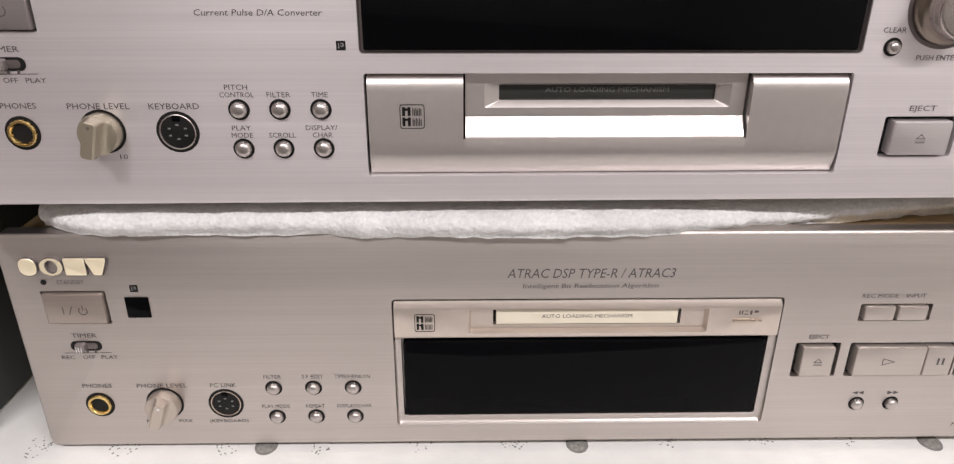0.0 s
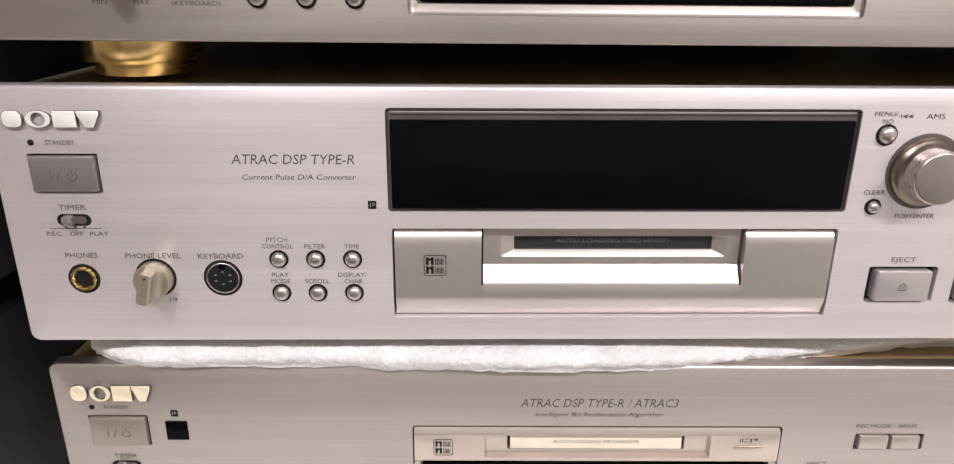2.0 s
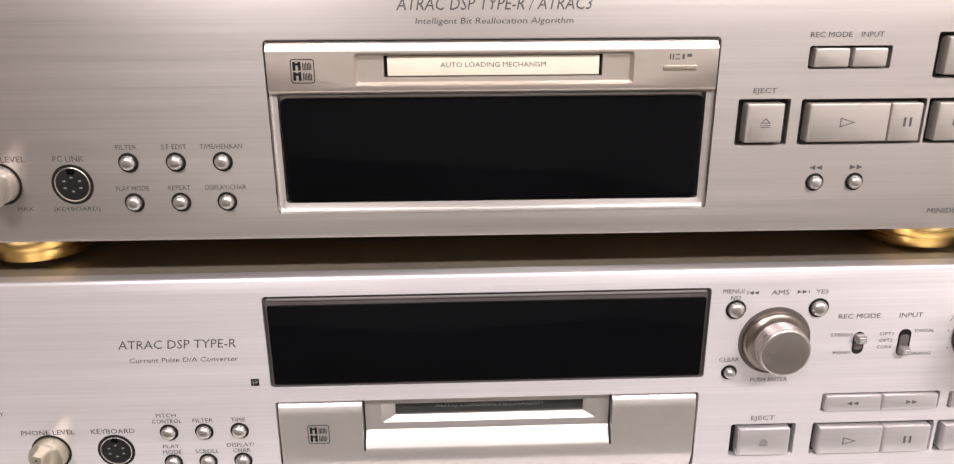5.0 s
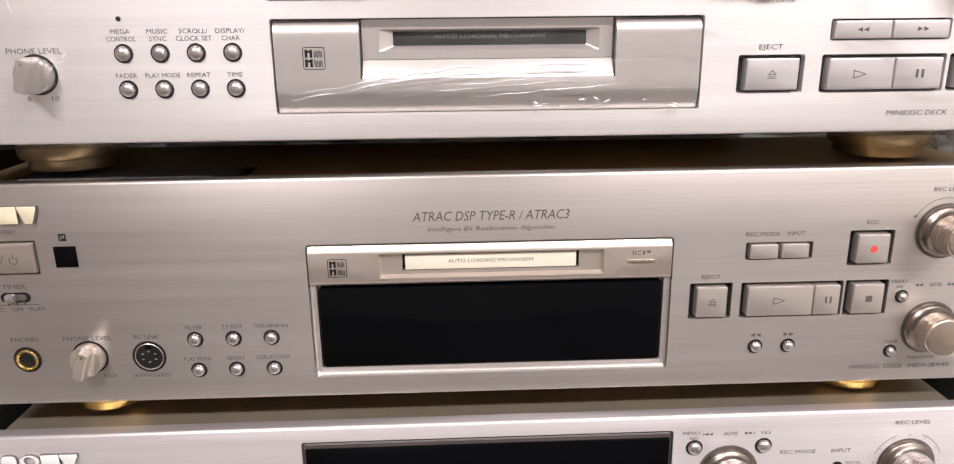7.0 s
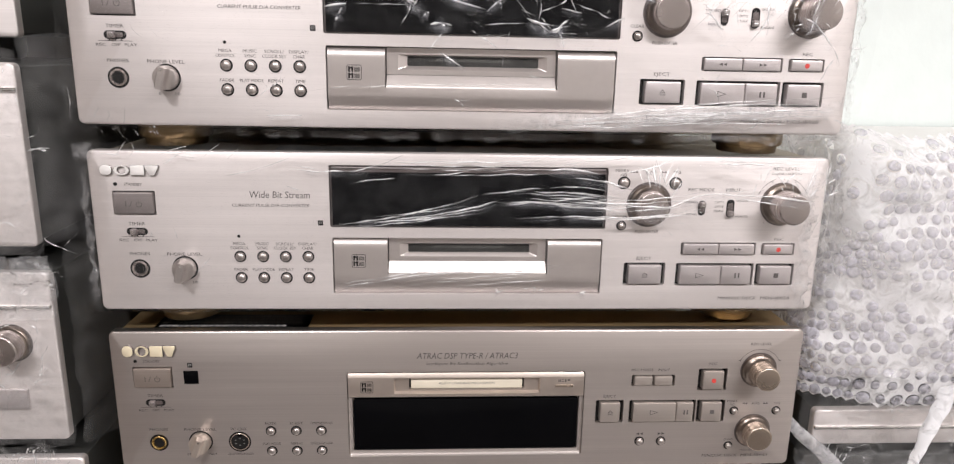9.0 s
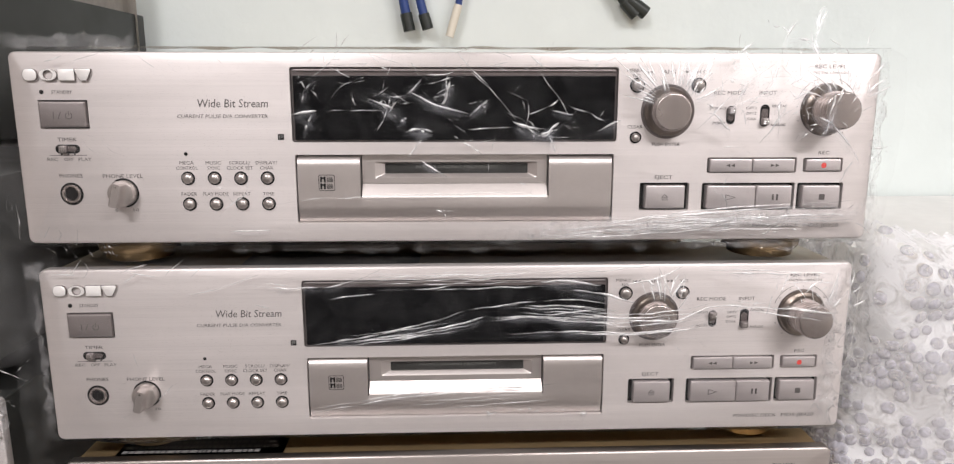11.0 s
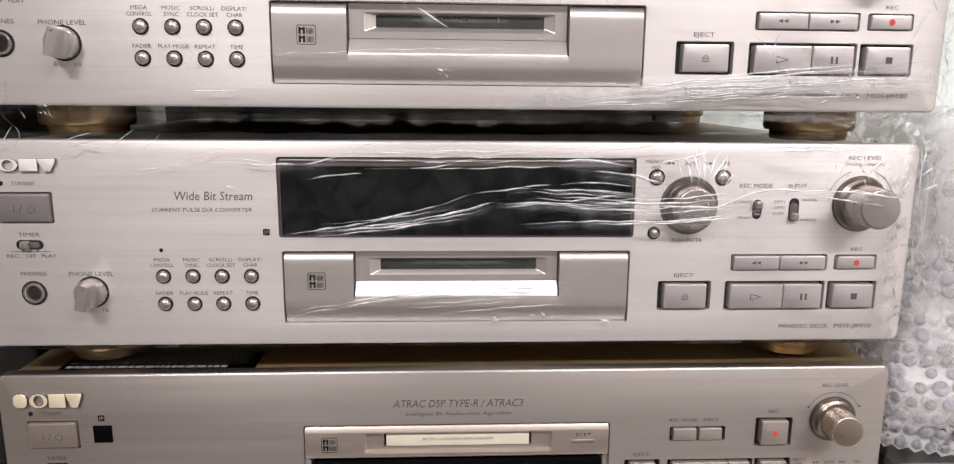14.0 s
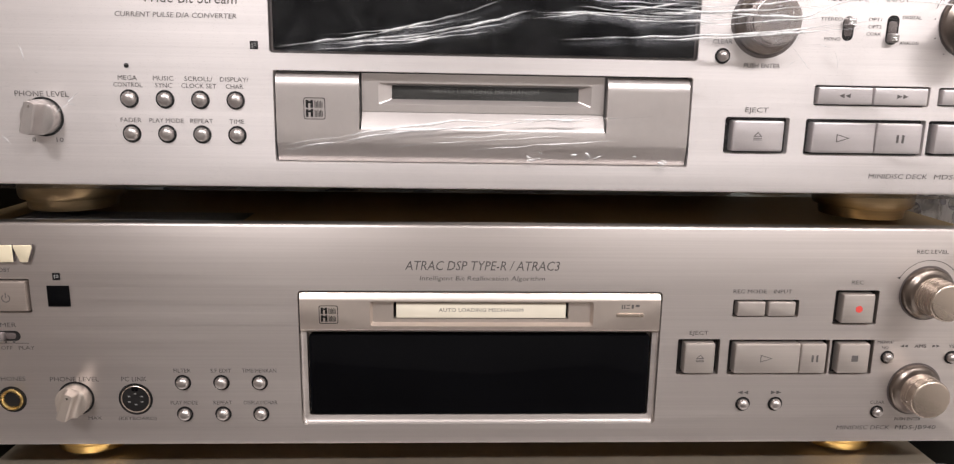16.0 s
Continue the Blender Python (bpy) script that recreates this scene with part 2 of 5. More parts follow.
def circle(cu, cv, r, n=28):
    return [(cu + r * math.cos(2 * math.pi * i / n), cv + r * math.sin(2 * math.pi * i / n)) for i in range(n)]


def inset(u0, v0, u1, v1, d):
    return u0 + d, v0 + d, u1 - d, v1 - d


def loft(bm, rings, cap0=False, cap1=True):
    """Joins rings of (u, v) pairs with their depth w: [(pairs, w), ...]."""
    made = [[bm.verts.new(P(u, v, w)) for u, v in pairs] for pairs, w in rings]
    for a, b in zip(made, made[1:]):
        n = len(a)
        for i in range(n):
            bm.faces.new((a[i], a[(i + 1) % n], b[(i + 1) % n], b[i]))
    if cap0:
        bm.faces.new(made[0])
    if cap1:
        bm.faces.new(made[-1])
    return made


def sheet_with_holes(bm, outline, holes, w):
    edges = []
    for pairs in (outline, *holes):
        vs = [bm.verts.new(P(u, v, w)) for u, v in pairs]
        edges += [bm.edges.new((vs[i], vs[(i + 1) % len(vs)])) for i in range(len(vs))]
    bmesh.ops.triangle_fill(bm, use_beauty=True, edges=edges)


def slab(u0, v0, u1, v1, w0, w1, r=0.8, b=0.4):
    """A rounded, bevelled slab from depth w0 out to w1."""
    bm = bmesh.new()
    loft(bm, [(rr(u0, v0, u1, v1, r), w0), (rr(u0, v0, u1, v1, r), w1 - b),
              (rr(*inset(u0, v0, u1, v1, b * 0.3), r), w1 - b * 0.3), (rr(*inset(u0, v0, u1, v1, b), r), w1)])
    return bm


def lathe(cu, cv, profile, n=48, cap1=True):
    """A turned part round (cu, cv): profile of (radius, w)."""
    bm = bmesh.new()
    loft(bm, [(circle(cu, cv, r, n), w) for r, w in profile], False, cap1)
    return bm


def bars(shapes, w):
    """Flat printed marks: each shape a list of (u, v) corners."""
    bm = bmesh.new()
    for s in shapes:
        bm.faces.new([bm.verts.new(P(u, v, w)) for u, v in s])
    return bm


def box_uv(u0, v0, u1, v1):
    return [(u0, v0), (u1, v0), (u1, v1), (u0, v1)]


def ring_shapes(cu, cv, r0, r1, a0=0, a1=360, n=24):
    out = []
    for i in range(n):
        a, b = radians(a0 + (a1 - a0) * i / n), radians(a0 + (a1 - a0) * (i + 1) / n)
        out.append([(cu + r0 * math.cos(a), cv + r0 * math.sin(a)), (cu + r1 * math.cos(a), cv + r1 * math.sin(a)),
                    (cu + r1 * math.cos(b), cv + r1 * math.sin(b)), (cu + r0 * math.cos(b), cv + r0 * math.sin(b))])
    return out


GLYPHS, FACE, KEYCAPS = {}, {}, {}


def words(text, cu, cv, width, height, parent, mat=None, lean=0.0, w=0.12):
    """Printed words, centred at (cu, cv), fitted to a width and a capital height."""
    if text not in GLYPHS:
        cu_ = bpy.data.curves.new("type", "FONT")
        cu_.body, cu_.resolution_u, cu_.fill_mode, cu_.offset = text, 2, "FRONT", 0.001
        tmp = bpy.data.objects.new("type", cu_)
        me = bpy.data.meshes.new_from_object(tmp)
        co = np.array([v.co[:2] for v in me.vertices])
        faces = [tuple(p.vertices) for p in me.polygons]
        bpy.data.objects.remove(tmp)
        bpy.data.meshes.remove(me)
        GLYPHS[text] = (co, faces)
    co, faces = GLYPHS[text]
    x0, x1 = co[:, 0].min(), co[:, 0].max()
    x = (co[:, 0] - (x0 + x1) / 2) / (x1 - x0) * width
    y = (co[:, 1] - 0.35) / 0.70 * height
    me = bpy.data.meshes.new("lettering")
    me.from_pydata([P(cu + a + lean * b, cv - b, w) for a, b in zip(x, y)], [], faces)
    me.materials.append(mat or M_INK)
    ob = new("lettering", me)
    ob.parent = parent
    return ob


# ---- parts of a deck ----


def small_button(deck, u, v, r=2.9):
    bm = lathe(u, v, [(r + 0.6, 0.06), (r + 0.6, 0.1), (r - 0.5, 0.1)], 28)
    ring = part("button_surround", bm, M_BLACK, deck)
    r -= 0.25
    bm = lathe(u, v, [(r, 0.1), (r, 0.9), (r * 0.95, 1.4), (r * 0.8, 1.95), (r * 0.5, 2.35), (r * 0.15, 2.5)], 24)
    part("push_button", bm, M_BALL, deck, "small round satin metal push button")
    return ring


def key_well(deck, box, cells, mat, proud=1.8):
    """A dark well with one or more rectangular keys in it. cells: left and right edge of each key."""
    u0, v0, u1, v1 = box
    bm = bmesh.new()
    loft(bm, [(rr(u0, v0, u1, v1, 1.0), 0.0), (rr(u0, v0, u1, v1, 1.0), -3.0)])
    part("key_well", bm, M_BLACK, deck)
    made = []
    slim = 0.55 if v1 - v0 < 9 else 1.0
    for a, b in cells:
        box = (a + (0.9 * slim if a == cells[0][0] else 0.0), v0 + 1.4 * slim, b - (1.3 * slim if b == cells[-1][1] else 0.0), v1 - 1.1 * slim)
        made.append(part("key", slab(*box, -2.9, proud, 0.5, 0.6), mat, deck))
        KEYCAPS.setdefault(deck.name, []).append((box, made[-1]))
    return made


def round_knob(deck, u, v, dish, base, tip, depth, mat):
    bm = lathe(u, v, [(dish, 0.05), (dish, 0.12), (dish - 0.5, 0.12), (base, 0.14)], 56)
    part("knob_dish", bm, M_LEDGE, deck)
    part("knob_flange", lathe(u, v, [(base, 0.1), (base, 1.3), (base - 0.3, 2.0), (base - 0.9, 2.5), (tip + (base - tip) * 0.45, 3.0), (tip + 0.9, 3.7), (tip + 0.3, 4.6)], 64), M_FLANGE, deck, "dark polished knob flange")
    prof = [(tip + 0.4, 2.6), (tip + 0.4, 4.4), (tip + 0.3, 4.8), (tip + 0.15, depth - 0.9), (tip, depth - 0.45), (tip - 0.5, depth - 0.05), (tip - 0.9, depth)]
    part("control_knob", lathe(u, v, prof, 64), mat, deck, "large turned metal control knob")


def grip_knob(deck, u, v, r, lean, mat, deep):
    """The headphone level knob: a drum with a raised grip bar turned by lean degrees."""
    part("knob_surround", lathe(u, v, [(r + 0.9, 0.05), (r + 0.9, 0.1), (r - 0.4, 0.1)], 40), M_BLACK, deck)
    drum = part("knob_drum", lathe(u, v, [(r, 0.1), (r, 4.2), (r - 0.3, 4.8), (r - 0.9, 5.0)], 40), mat, deck)
    s, c = math.sin(radians(lean)), math.cos(radians(lean))

    def turn(pairs):
        return [(u + (a - u) * c - (b - v) * s, v + (a - u) * s + (b - v) * c) for a, b in pairs]
    bm = bmesh.new()
    up, down = r * 0.93, r * 0.93
    rings = []
    for half, w in ((r * 0.72, 4.9), (r * 0.56, 5.3), (r * 0.42, 6.2), (r * 0.36, 7.6), (r * 0.335, deep - 0.5), (r * 0.25, deep)):
        rings.append((turn(rr(u - half, v - up * min(1.0, 0.97 + 0.03 * (deep - w)), u + half, v + down * min(1.0, 0.97 + 0.03 * (deep - w)), half * 0.45)), w))
    loft(bm, rings)
    part("grip_bar", bm, mat, drum)
    part("grip_mark", lathe(u - s * (up - 1.6) * -1, v - c * (up - 1.6), [(0.55, deep - 0.05), (0.55, deep + 0.08)], 10), M_CHROME, drum)


def phone_jack(deck, u, v, mat):
    host = part("jack_surround", lathe(u, v, [(5.7, 0.05), (5.7, 0.12), (3.0, 0.12)], 40), M_BLACK, deck)
    part("jack_collar", lathe(u, v, [(4.6, 0.1), (4.6, 0.8), (4.3, 1.2), (3.7, 1.2), (3.2, 0.6), (3.1, -2.0)], 40, False), mat, host, "turned metal jack collar")
    part("jack_hole", lathe(u, v, [(3.1, 0.14), (3.1, 0.16)], 28), M_BLACK, host)


def din_socket(deck, u, v, mat):
    part("socket_surround", lathe(u, v, [(7.0, 0.04), (7.0, 0.08), (5.4, 0.08)], 40), M_BLACK, deck)
    part("socket_ring", lathe(u, v, [(6.0, 0.06), (5.95, 0.3), (5.8, 0.4), (5.55, 0.3), (5.45, 0.1)], 40, False), M_KNOB_S if mat is M_CHROME else mat, deck)
    part("socket_key", slab(u - 1.3, v - 5.4, u + 1.3, v - 3.6, 0.1, 0.5, 0.5, 0.15), M_GLASS, deck)
    host = part("socket_face", lathe(u, v, [(5.6, 0.1), (5.5, 0.13)], 40), M_BLACK, deck)
    for i in range(6):
        a = radians(-150 + i * 60) if i else radians(-150)
        part("socket_pin", slab(u + 3.0 * math.cos(a) - 0.5, v + 2.4 * math.sin(a) - 0.28, u + 3.0 * math.cos(a) + 0.5, v + 2.4 * math.sin(a) + 0.28, 0.2, 0.4, 0.2, 0.1), M_CREAM_INK, host)


def slide_switch(deck, u, v, w, h, shift, upright=False):
    box = (u - w / 2, v - h / 2, u + w / 2, v + h / 2)
    bm = bmesh.new()
    loft(bm, [(rr(*box, 2.2, 6), 0.06), (rr(*box, 2.2, 6), 0.1)])
    host = part("switch_slot", bm, M_BLACK, deck)
    cu, cv = (u, v + shift) if upright else (u + shift, v)
    part("switch_plate", slab(u - w * 0.36, v - h * 0.3, u + w * 0.36, v + h * 0.3, 0.1, 0.18, 1.2, 0.05), M_LEDGE, host)
    lever = part("switch_lever", slab(cu - 1.9, cv - 1.75, cu + 1.9, cv + 1.75, 0.1, 2.6, 0.8, 0.6), M_POWER, host, "dark satin switch lever")
    for k in (-0.9, 0.0, 0.9):
        rib = (cu - 1.2, cv + k - 0.22, cu + 1.2, cv + k + 0.22) if upright else (cu + k - 0.22, cv - 1.2, cu + k + 0.22, cv + 1.2)
        part("lever_rib", slab(*rib, 2.5, 3.0, 0.15, 0.15), M_CHROME, lever)


def power_key(deck, u0, v0, u1, v1, mat):
    bm = bmesh.new()
    loft(bm, [(rr(u0, v0, u1, v1, 0.4), 0.0), (rr(u0, v0, u1, v1, 0.4), -3.0)])
    part("key_well", bm, M_BLACK, deck)
    key = part("power_key", slab(u0 + 0.7, v0 + 0.8, u1 - 0.9, v1 - 0.7, -2.8, 1.6, 0.3, 0.8), mat, deck, "wide satin power key")
    cu, cv = (u0 + u1) / 2, (v0 + v1) / 2 + 0.4
    shapes = [box_uv(cu - 4.4, cv - 1.6, cu - 4.0, cv + 1.6), [(cu - 0.9, cv - 1.7), (cu - 0.5, cv - 1.7), (cu - 1.9, cv + 1.7), (cu - 2.3, cv + 1.7)],
              box_uv(cu + 2.9, cv - 2.1, cu + 3.3, cv)]
    shapes += ring_shapes(cu + 3.1, cv + 0.2, 1.35, 1.75, -55, 235, 16)
    part("power_mark", bars(shapes, 1.66), M_INK, key)


def disc_mark(deck, cu, cv, s, w):
    """The square disc-format mark, as plain bars in a frame."""
    h = s / 2
    outer, inner = rr(cu - h, cv - h, cu + h, cv + h, 0.9), rr(cu - h + 0.28, cv - h + 0.28, cu + h - 0.28, cv + h - 0.28, 0.7)
    shapes = [[outer[i], outer[(i + 1) % len(outer)], inner[(i + 1) % len(outer)], inner[i]] for i in range(len(outer))]
    for top in (cv - h * 0.78, cv + h * 0.06):
        shapes += [box_uv(cu - h * 0.80, top, cu - h * 0.56, top + h * 0.72), box_uv(cu - h * 0.36, top, cu - h * 0.12, top + h * 0.72), box_uv(cu - h * 0.56, top + h * 0.1, cu - h * 0.36, top + h * 0.3)]
        for k in range(6):
            x = cu + h * (0.02 + 0.13 * k)
            shapes.append(box_uv(x, top + h * (0.06 + 0.1 * (k % 2)), x + h * 0.075, top + h * 0.7))
    part("disc_mark", bars(shapes, w), M_BLACK, deck)


def maker_mark(deck, u0, v0, u1, v1, mat):
    """The raised maker's mark as four plain forms: a rounded block, a ring, a square block and a wedge."""
    step = (u1 - u0) / 4.15
    for i, (a, wide) in enumerate(((u0, 0.86), (u0 + step * 0.98, 1.12), (u0 + step * 2.14, 1.02), (u0 + step * 3.18, 0.97))):
        b = (a, v0, a + step * wide, v1)
        cu, cv, ru, rv = (b[0] + b[2]) / 2, (v0 + v1) / 2, (b[2] - b[0]) / 2, (v1 - v0) / 2
        side, face = bmesh.new(), bmesh.new()
        if i == 1:
            def oval(k, q):
                return [(cu + ru * k * math.cos(2 * math.pi * j / 32), cv + rv * q * math.sin(2 * math.pi * j / 32)) for j in range(32)]
            loft(side, [(oval(1.0, 1.0), 0), (oval(1.0, 1.0), 1.35), (oval(0.5, 0.72), 1.35), (oval(0.5, 0.72), 0.05)], False, False)
            loft(face, [(oval(0.97, 0.97), 1.35), (oval(0.94, 0.94), 1.6), (oval(0.56, 0.78), 1.6), (oval(0.53, 0.75), 1.35)], False, False)
        else:
            def shape(d):
                if i == 3:
                    return [(b[0] + d, v0 + d), (b[2] - d, v0 + d), (b[2] - d, v0 + 1.3), (cu + ru * 0.42 - d, v1 - d), (cu - ru * 0.42 + d, v1 - d), (b[0] + d, v0 + 1.3)]
                return rr(*inset(*b, d), rv * 0.75 if i == 0 else 0.35)
            loft(side, [(shape(0.0), 0), (shape(0.0), 1.35)])
            loft(face, [(shape(0.12), 1.35), (shape(0.2), 1.5), (shape(0.35), 1.6)])
        block = part("maker_mark", face, mat, deck, "raised polished metal block")
        # sides get a dark colour in place of the dark they reflect
        part("mark_side", side, M_LEDGE, block, "block edge darkened as if in shade")


def triangles(deck, marks, w):
    for m in marks:
        cu, cv = sum(p[0] for p in m) / len(m), sum(p[1] for p in m) / len(m)
        host = [k for b, k in KEYCAPS.get(deck.name, ()) if b[0] < cu < b[2] and b[1] < cv < b[3]]
        part("transport_mark", bars([m], w), M_INK, host[0] if host else FACE[deck.name])


def tri(cu, cv, s, way):
    return [(cu - way * s, cv - s * 0.8), (cu + way * s, cv), (cu - way * s, cv + s * 0.8)]


def play_mark(cu, cv):
    a, b = [(cu - 2.6, cv - 1.7), (cu + 2.8, cv), (cu - 2.6, cv + 1.7)], [(cu - 2.2, cv - 1.2), (cu + 1.8, cv), (cu - 2.2, cv + 1.2)]
    return [[a[i], a[(i + 1) % 3], b[(i + 1) % 3], b[i]] for i in range(3)]


def eject_mark(cu, cv):
    out = [box_uv(cu - 1.7, cv + 1.2, cu + 1.7, cv + 1.5), box_uv(cu - 1.7, cv + 0.6, cu + 1.7, cv + 0.85)]
    a, b = [(cu - 1.8, cv + 0.1), (cu, cv - 1.8), (cu + 1.8, cv + 0.1)], [(cu - 1.1, cv - 0.2), (cu, cv - 1.3), (cu + 1.1, cv - 0.2)]
    return out + [[a[i], a[(i + 1) % 3], b[(i + 1) % 3], b[i]] for i in range(3)]


def case_and_feet(deck, height, mat_case, feet=True):
    bm = bmesh.new()
    u0, u1, top, bot = 3.0, 427.0, 2.2, height - 1.0
    loft(bm, [(rr(u0, top, u1, bot, 1.5), -6.0), (rr(u0, top, u1, bot, 1.5), -284.0)], False, True)
    part("case", bm, mat_case, deck, "folded steel case")
    for cu in (40.0, 390.0) if feet else ():
        for cw in (-36.0, -250.0):
            bm = bmesh.new()
            rings = []
            for r, v in ((20.0, bot - 0.5), (21.0, bot + 0.5), (21.0, height + 8.0), (20.2, height + 9.5), (18.0, height + 9.8), (17.5, height + 14.0)):
                rings.append([bm.verts.new(P(cu + r * math.cos(2 * math.pi * i / 40), v, cw + r * math.sin(2 * math.pi * i / 40))) for i in range(40)])
            for a, b in zip(rings, rings[1:]):
                for i in range(40):
                    bm.faces.new((a[i], a[(i + 1) % 40], b[(i + 1) % 40], b[i]))
            bm.faces.new(rings[-1])
            # feet of the lower-height decks take the brass with shade in its colour
            part("foot", bm, M_BRASS_SHADED if height < 95.0 else M_BRASS, deck, "round brass-coloured foot")


def front_panel(deck, height, holes, mat):
    """The face plate with its openings, rounded corners and a rolled edge."""
    bm = bmesh.new()
    o = (0.0, 0.0, 430.0, height)
    sheet_with_holes(bm, rr(*inset(*o, 1.2), 2.4, 6), [rr(*h[:4], h[4], 4) for h in holes], 0.0)
    loft(bm, [(rr(*inset(*o, 1.2), 2.4, 6), 0.0), (rr(*inset(*o, 0.5), 3.0, 6), -0.25), (rr(*inset(*o, 0.12), 3.4, 6), -0.7), (rr(*o, 3.5, 6), -1.4),
              (rr(*o, 3.5, 6), -6.5)], False, False)
    for h in holes:
        loft(bm, [(rr(*h[:4], h[4], 4), 0.0), (rr(*inset(*h[:4], 0.15), h[4], 4), -0.3), (rr(*inset(*h[:4], 0.2), h[4], 4), -4.5)], False, False)
    bmesh.ops.remove_doubles(bm, verts=bm.verts, dist=0.000004)
    FACE[deck.name] = part("front_panel", bm, mat, deck, "brushed aluminium front panel")


def legends(deck, rows, mat=None):
    for text, u, v, width, height, *lean in rows:
        words(text, u, v, width, height, FACE[deck.name], mat, lean[0] if lean else 0.0)


def left_controls(deck, drop, mat_knob, mat_logo, logo, grip, mat_jack):
    """What all decks share at their left end; drop: how much lower the jack row stands."""
    maker_mark(deck, *logo, mat_logo)
    part("standby_light", lathe(14.5, 19.3, [(1.1, 0.05), (1.0, 0.3), (0.6, 0.45)], 20), M_BLACK, deck)
    power_key(deck, 12.2, 23.1, 36.1, 37.1, M_POWER_C if drop else M_POWER)
    slide_switch(deck, 24.3, 47.0, 12.0, 4.4, -1.6)
    shapes = [box_uv(15.2, 50.0, 33.4, 50.25)] + [box_uv(x - 0.4, 48.9, x + 0.5, 50.1) for x in (21.0, 24.2, 27.4)]
    part("switch_scale", bars(shapes, 0.12), M_INK, FACE[deck.name])
    legends(deck, [("STANDBY", 24.3, 19.3, 10.0, 1.7), ("TIMER", 24.4, 42.3, 9.5, 1.9), ("REC", 16.4, 52.1, 5.2, 1.6), ("OFF", 24.3, 52.1, 4.6, 1.6),
                   ("PLAY", 32.2, 52.1, 6.4, 1.6), ("PHONES", 24.5, 60.3 + drop, 11.4, 1.9), ("PHONE LEVEL", 49.9, 60.5 + drop, 19.8, 2.0)])
    if not drop:
        legends(deck, [("0", 45.4, 77.6, 1.3, 1.6), ("10", 55.0, 77.6, 2.6, 1.6)])
    phone_jack(deck, 24.0, 69.4 + drop, mat_jack)
    grip_knob(deck, 49.8, 69.0 + drop, 6.5, grip, mat_knob, 11.6 if drop == 0 else 9.8)


def wide_drawer(deck, mat_flap):
    """The fold-out flap with the disc slot, below the display; its face lies flush with the panel."""
    u0, u1, a, b, sunk = 136.5, 295.6, 168.2, 263.2, 4.5
    bm = bmesh.new()
    loft(bm, [(rr(135.6, 50.1, 296.5, 85.0, 1.0), 0.0), (rr(135.6, 50.1, 296.5, 85.0, 1.0), -9.0)])
    part("flap_well", bm, M_BLACK, deck)
    side = [(50.7, -3.0), (50.7, 0.6)] + [(50.7 + 5.6 * (1 - math.cos(a)), 0.6 + 3.9 * math.sin(a)) for a in (radians(k * 15.0) for k in range(1, 7))] + [(64.0, 4.66), (72.0, 4.72)]
    lip = [(65.4, -3.0), (65.4, 0.55), (71.2, 4.3), (72.0, 4.72)]
    low = [(72.0, 4.72), (76.5, 4.9), (77.8, 4.7), (83.9, 3.0), (84.5, 2.3), (84.5, -3.0)]
    stops = [u0, a - 0.35, a + 0.35, b - 0.35, b + 0.35, u1]
    bm = bmesh.new()
    for prof, x0, x1 in ((side, u0, a - 0.35), (side, b + 0.35, u1), (lip, a + 0.35, b - 0.35), *[(low, x0, x1) for x0, x1 in zip(stops, stops[1:])]):
        l, r = [bm.verts.new(P(x0, v, w - sunk)) for v, w in prof], [bm.verts.new(P(x1, v, w - sunk)) for v, w in prof]
        for k in range(len(prof) - 1):
            bm.faces.new((l[k], r[k], r[k + 1], l[k + 1]))
        if prof is not low:
            for ends, x in ((l, x0), (r, x1)):
                bm.faces.new([bm.verts.new(q.co) for q in ends] + [bm.verts.new(P(x, prof[-1][0], -3.0 - sunk))])
    bmesh.ops.remove_doubles(bm, verts=bm.verts, dist=0.000002)
    flap = part("flap", bm, mat_flap, deck, "satin metal drop-down flap")
    bm = bmesh.new()
    pocket, mouth = (174.9, 54.2, 257.9, 62.4), (179.9, 55.2, 253.2, 60.4)
    plate = rr(a + 0.35, 50.7, b - 0.35, 65.2, 0.2)
    sheet_with_holes(bm, plate, [rr(*pocket, 0.8)], 0.55 - sunk)
    loft(bm, [(rr(*pocket, 0.8), 0.55 - sunk), (rr(*mouth, 0.4), -1.6 - sunk), (rr(*mouth, 0.4), -2.6 - sunk)], False, False)
    loft(bm, [(plate, -3.0 - sunk), (plate, 0.55 - sunk)], False, False)
    part("slot_bezel", bm, mat_flap, flap)
    part("slot_shutter", slab(179.4, 54.2, 253.7, 61.0, -3.4 - sunk, -2.3 - sunk, 0.3, 0.1), M_SLOT, flap, "smoked plastic slot shutter")
    words("AUTO LOADING MECHANISM", 216.5, 57.0, 42.0, 1.6, flap, M_CREAM_INK, 0.0, -2.25 - sunk)
    disc_mark(flap, 151.0, 64.3, 8.2, 4.72 - sunk)


def wide_display(deck):
    bm = bmesh.new()
    loft(bm, [(rr(134.7, 7.1, 297.5, 44.0, 1.4), 0.0), (rr(135.3, 7.7, 296.9, 43.4, 1.2), -1.8)])
    part("display_frame", bm, M_LEDGE, deck)
    part("display_window", slab(136.1, 11.3, 296.1, 42.9, -1.9, -0.5, 0.6, 0.3), M_GLASS, deck, "glossy black display window")
    part("display_rim", slab(136.1, 8.3, 296.1, 9.3, -1.9, -0.9, 0.3, 0.3), M_POWER, deck)


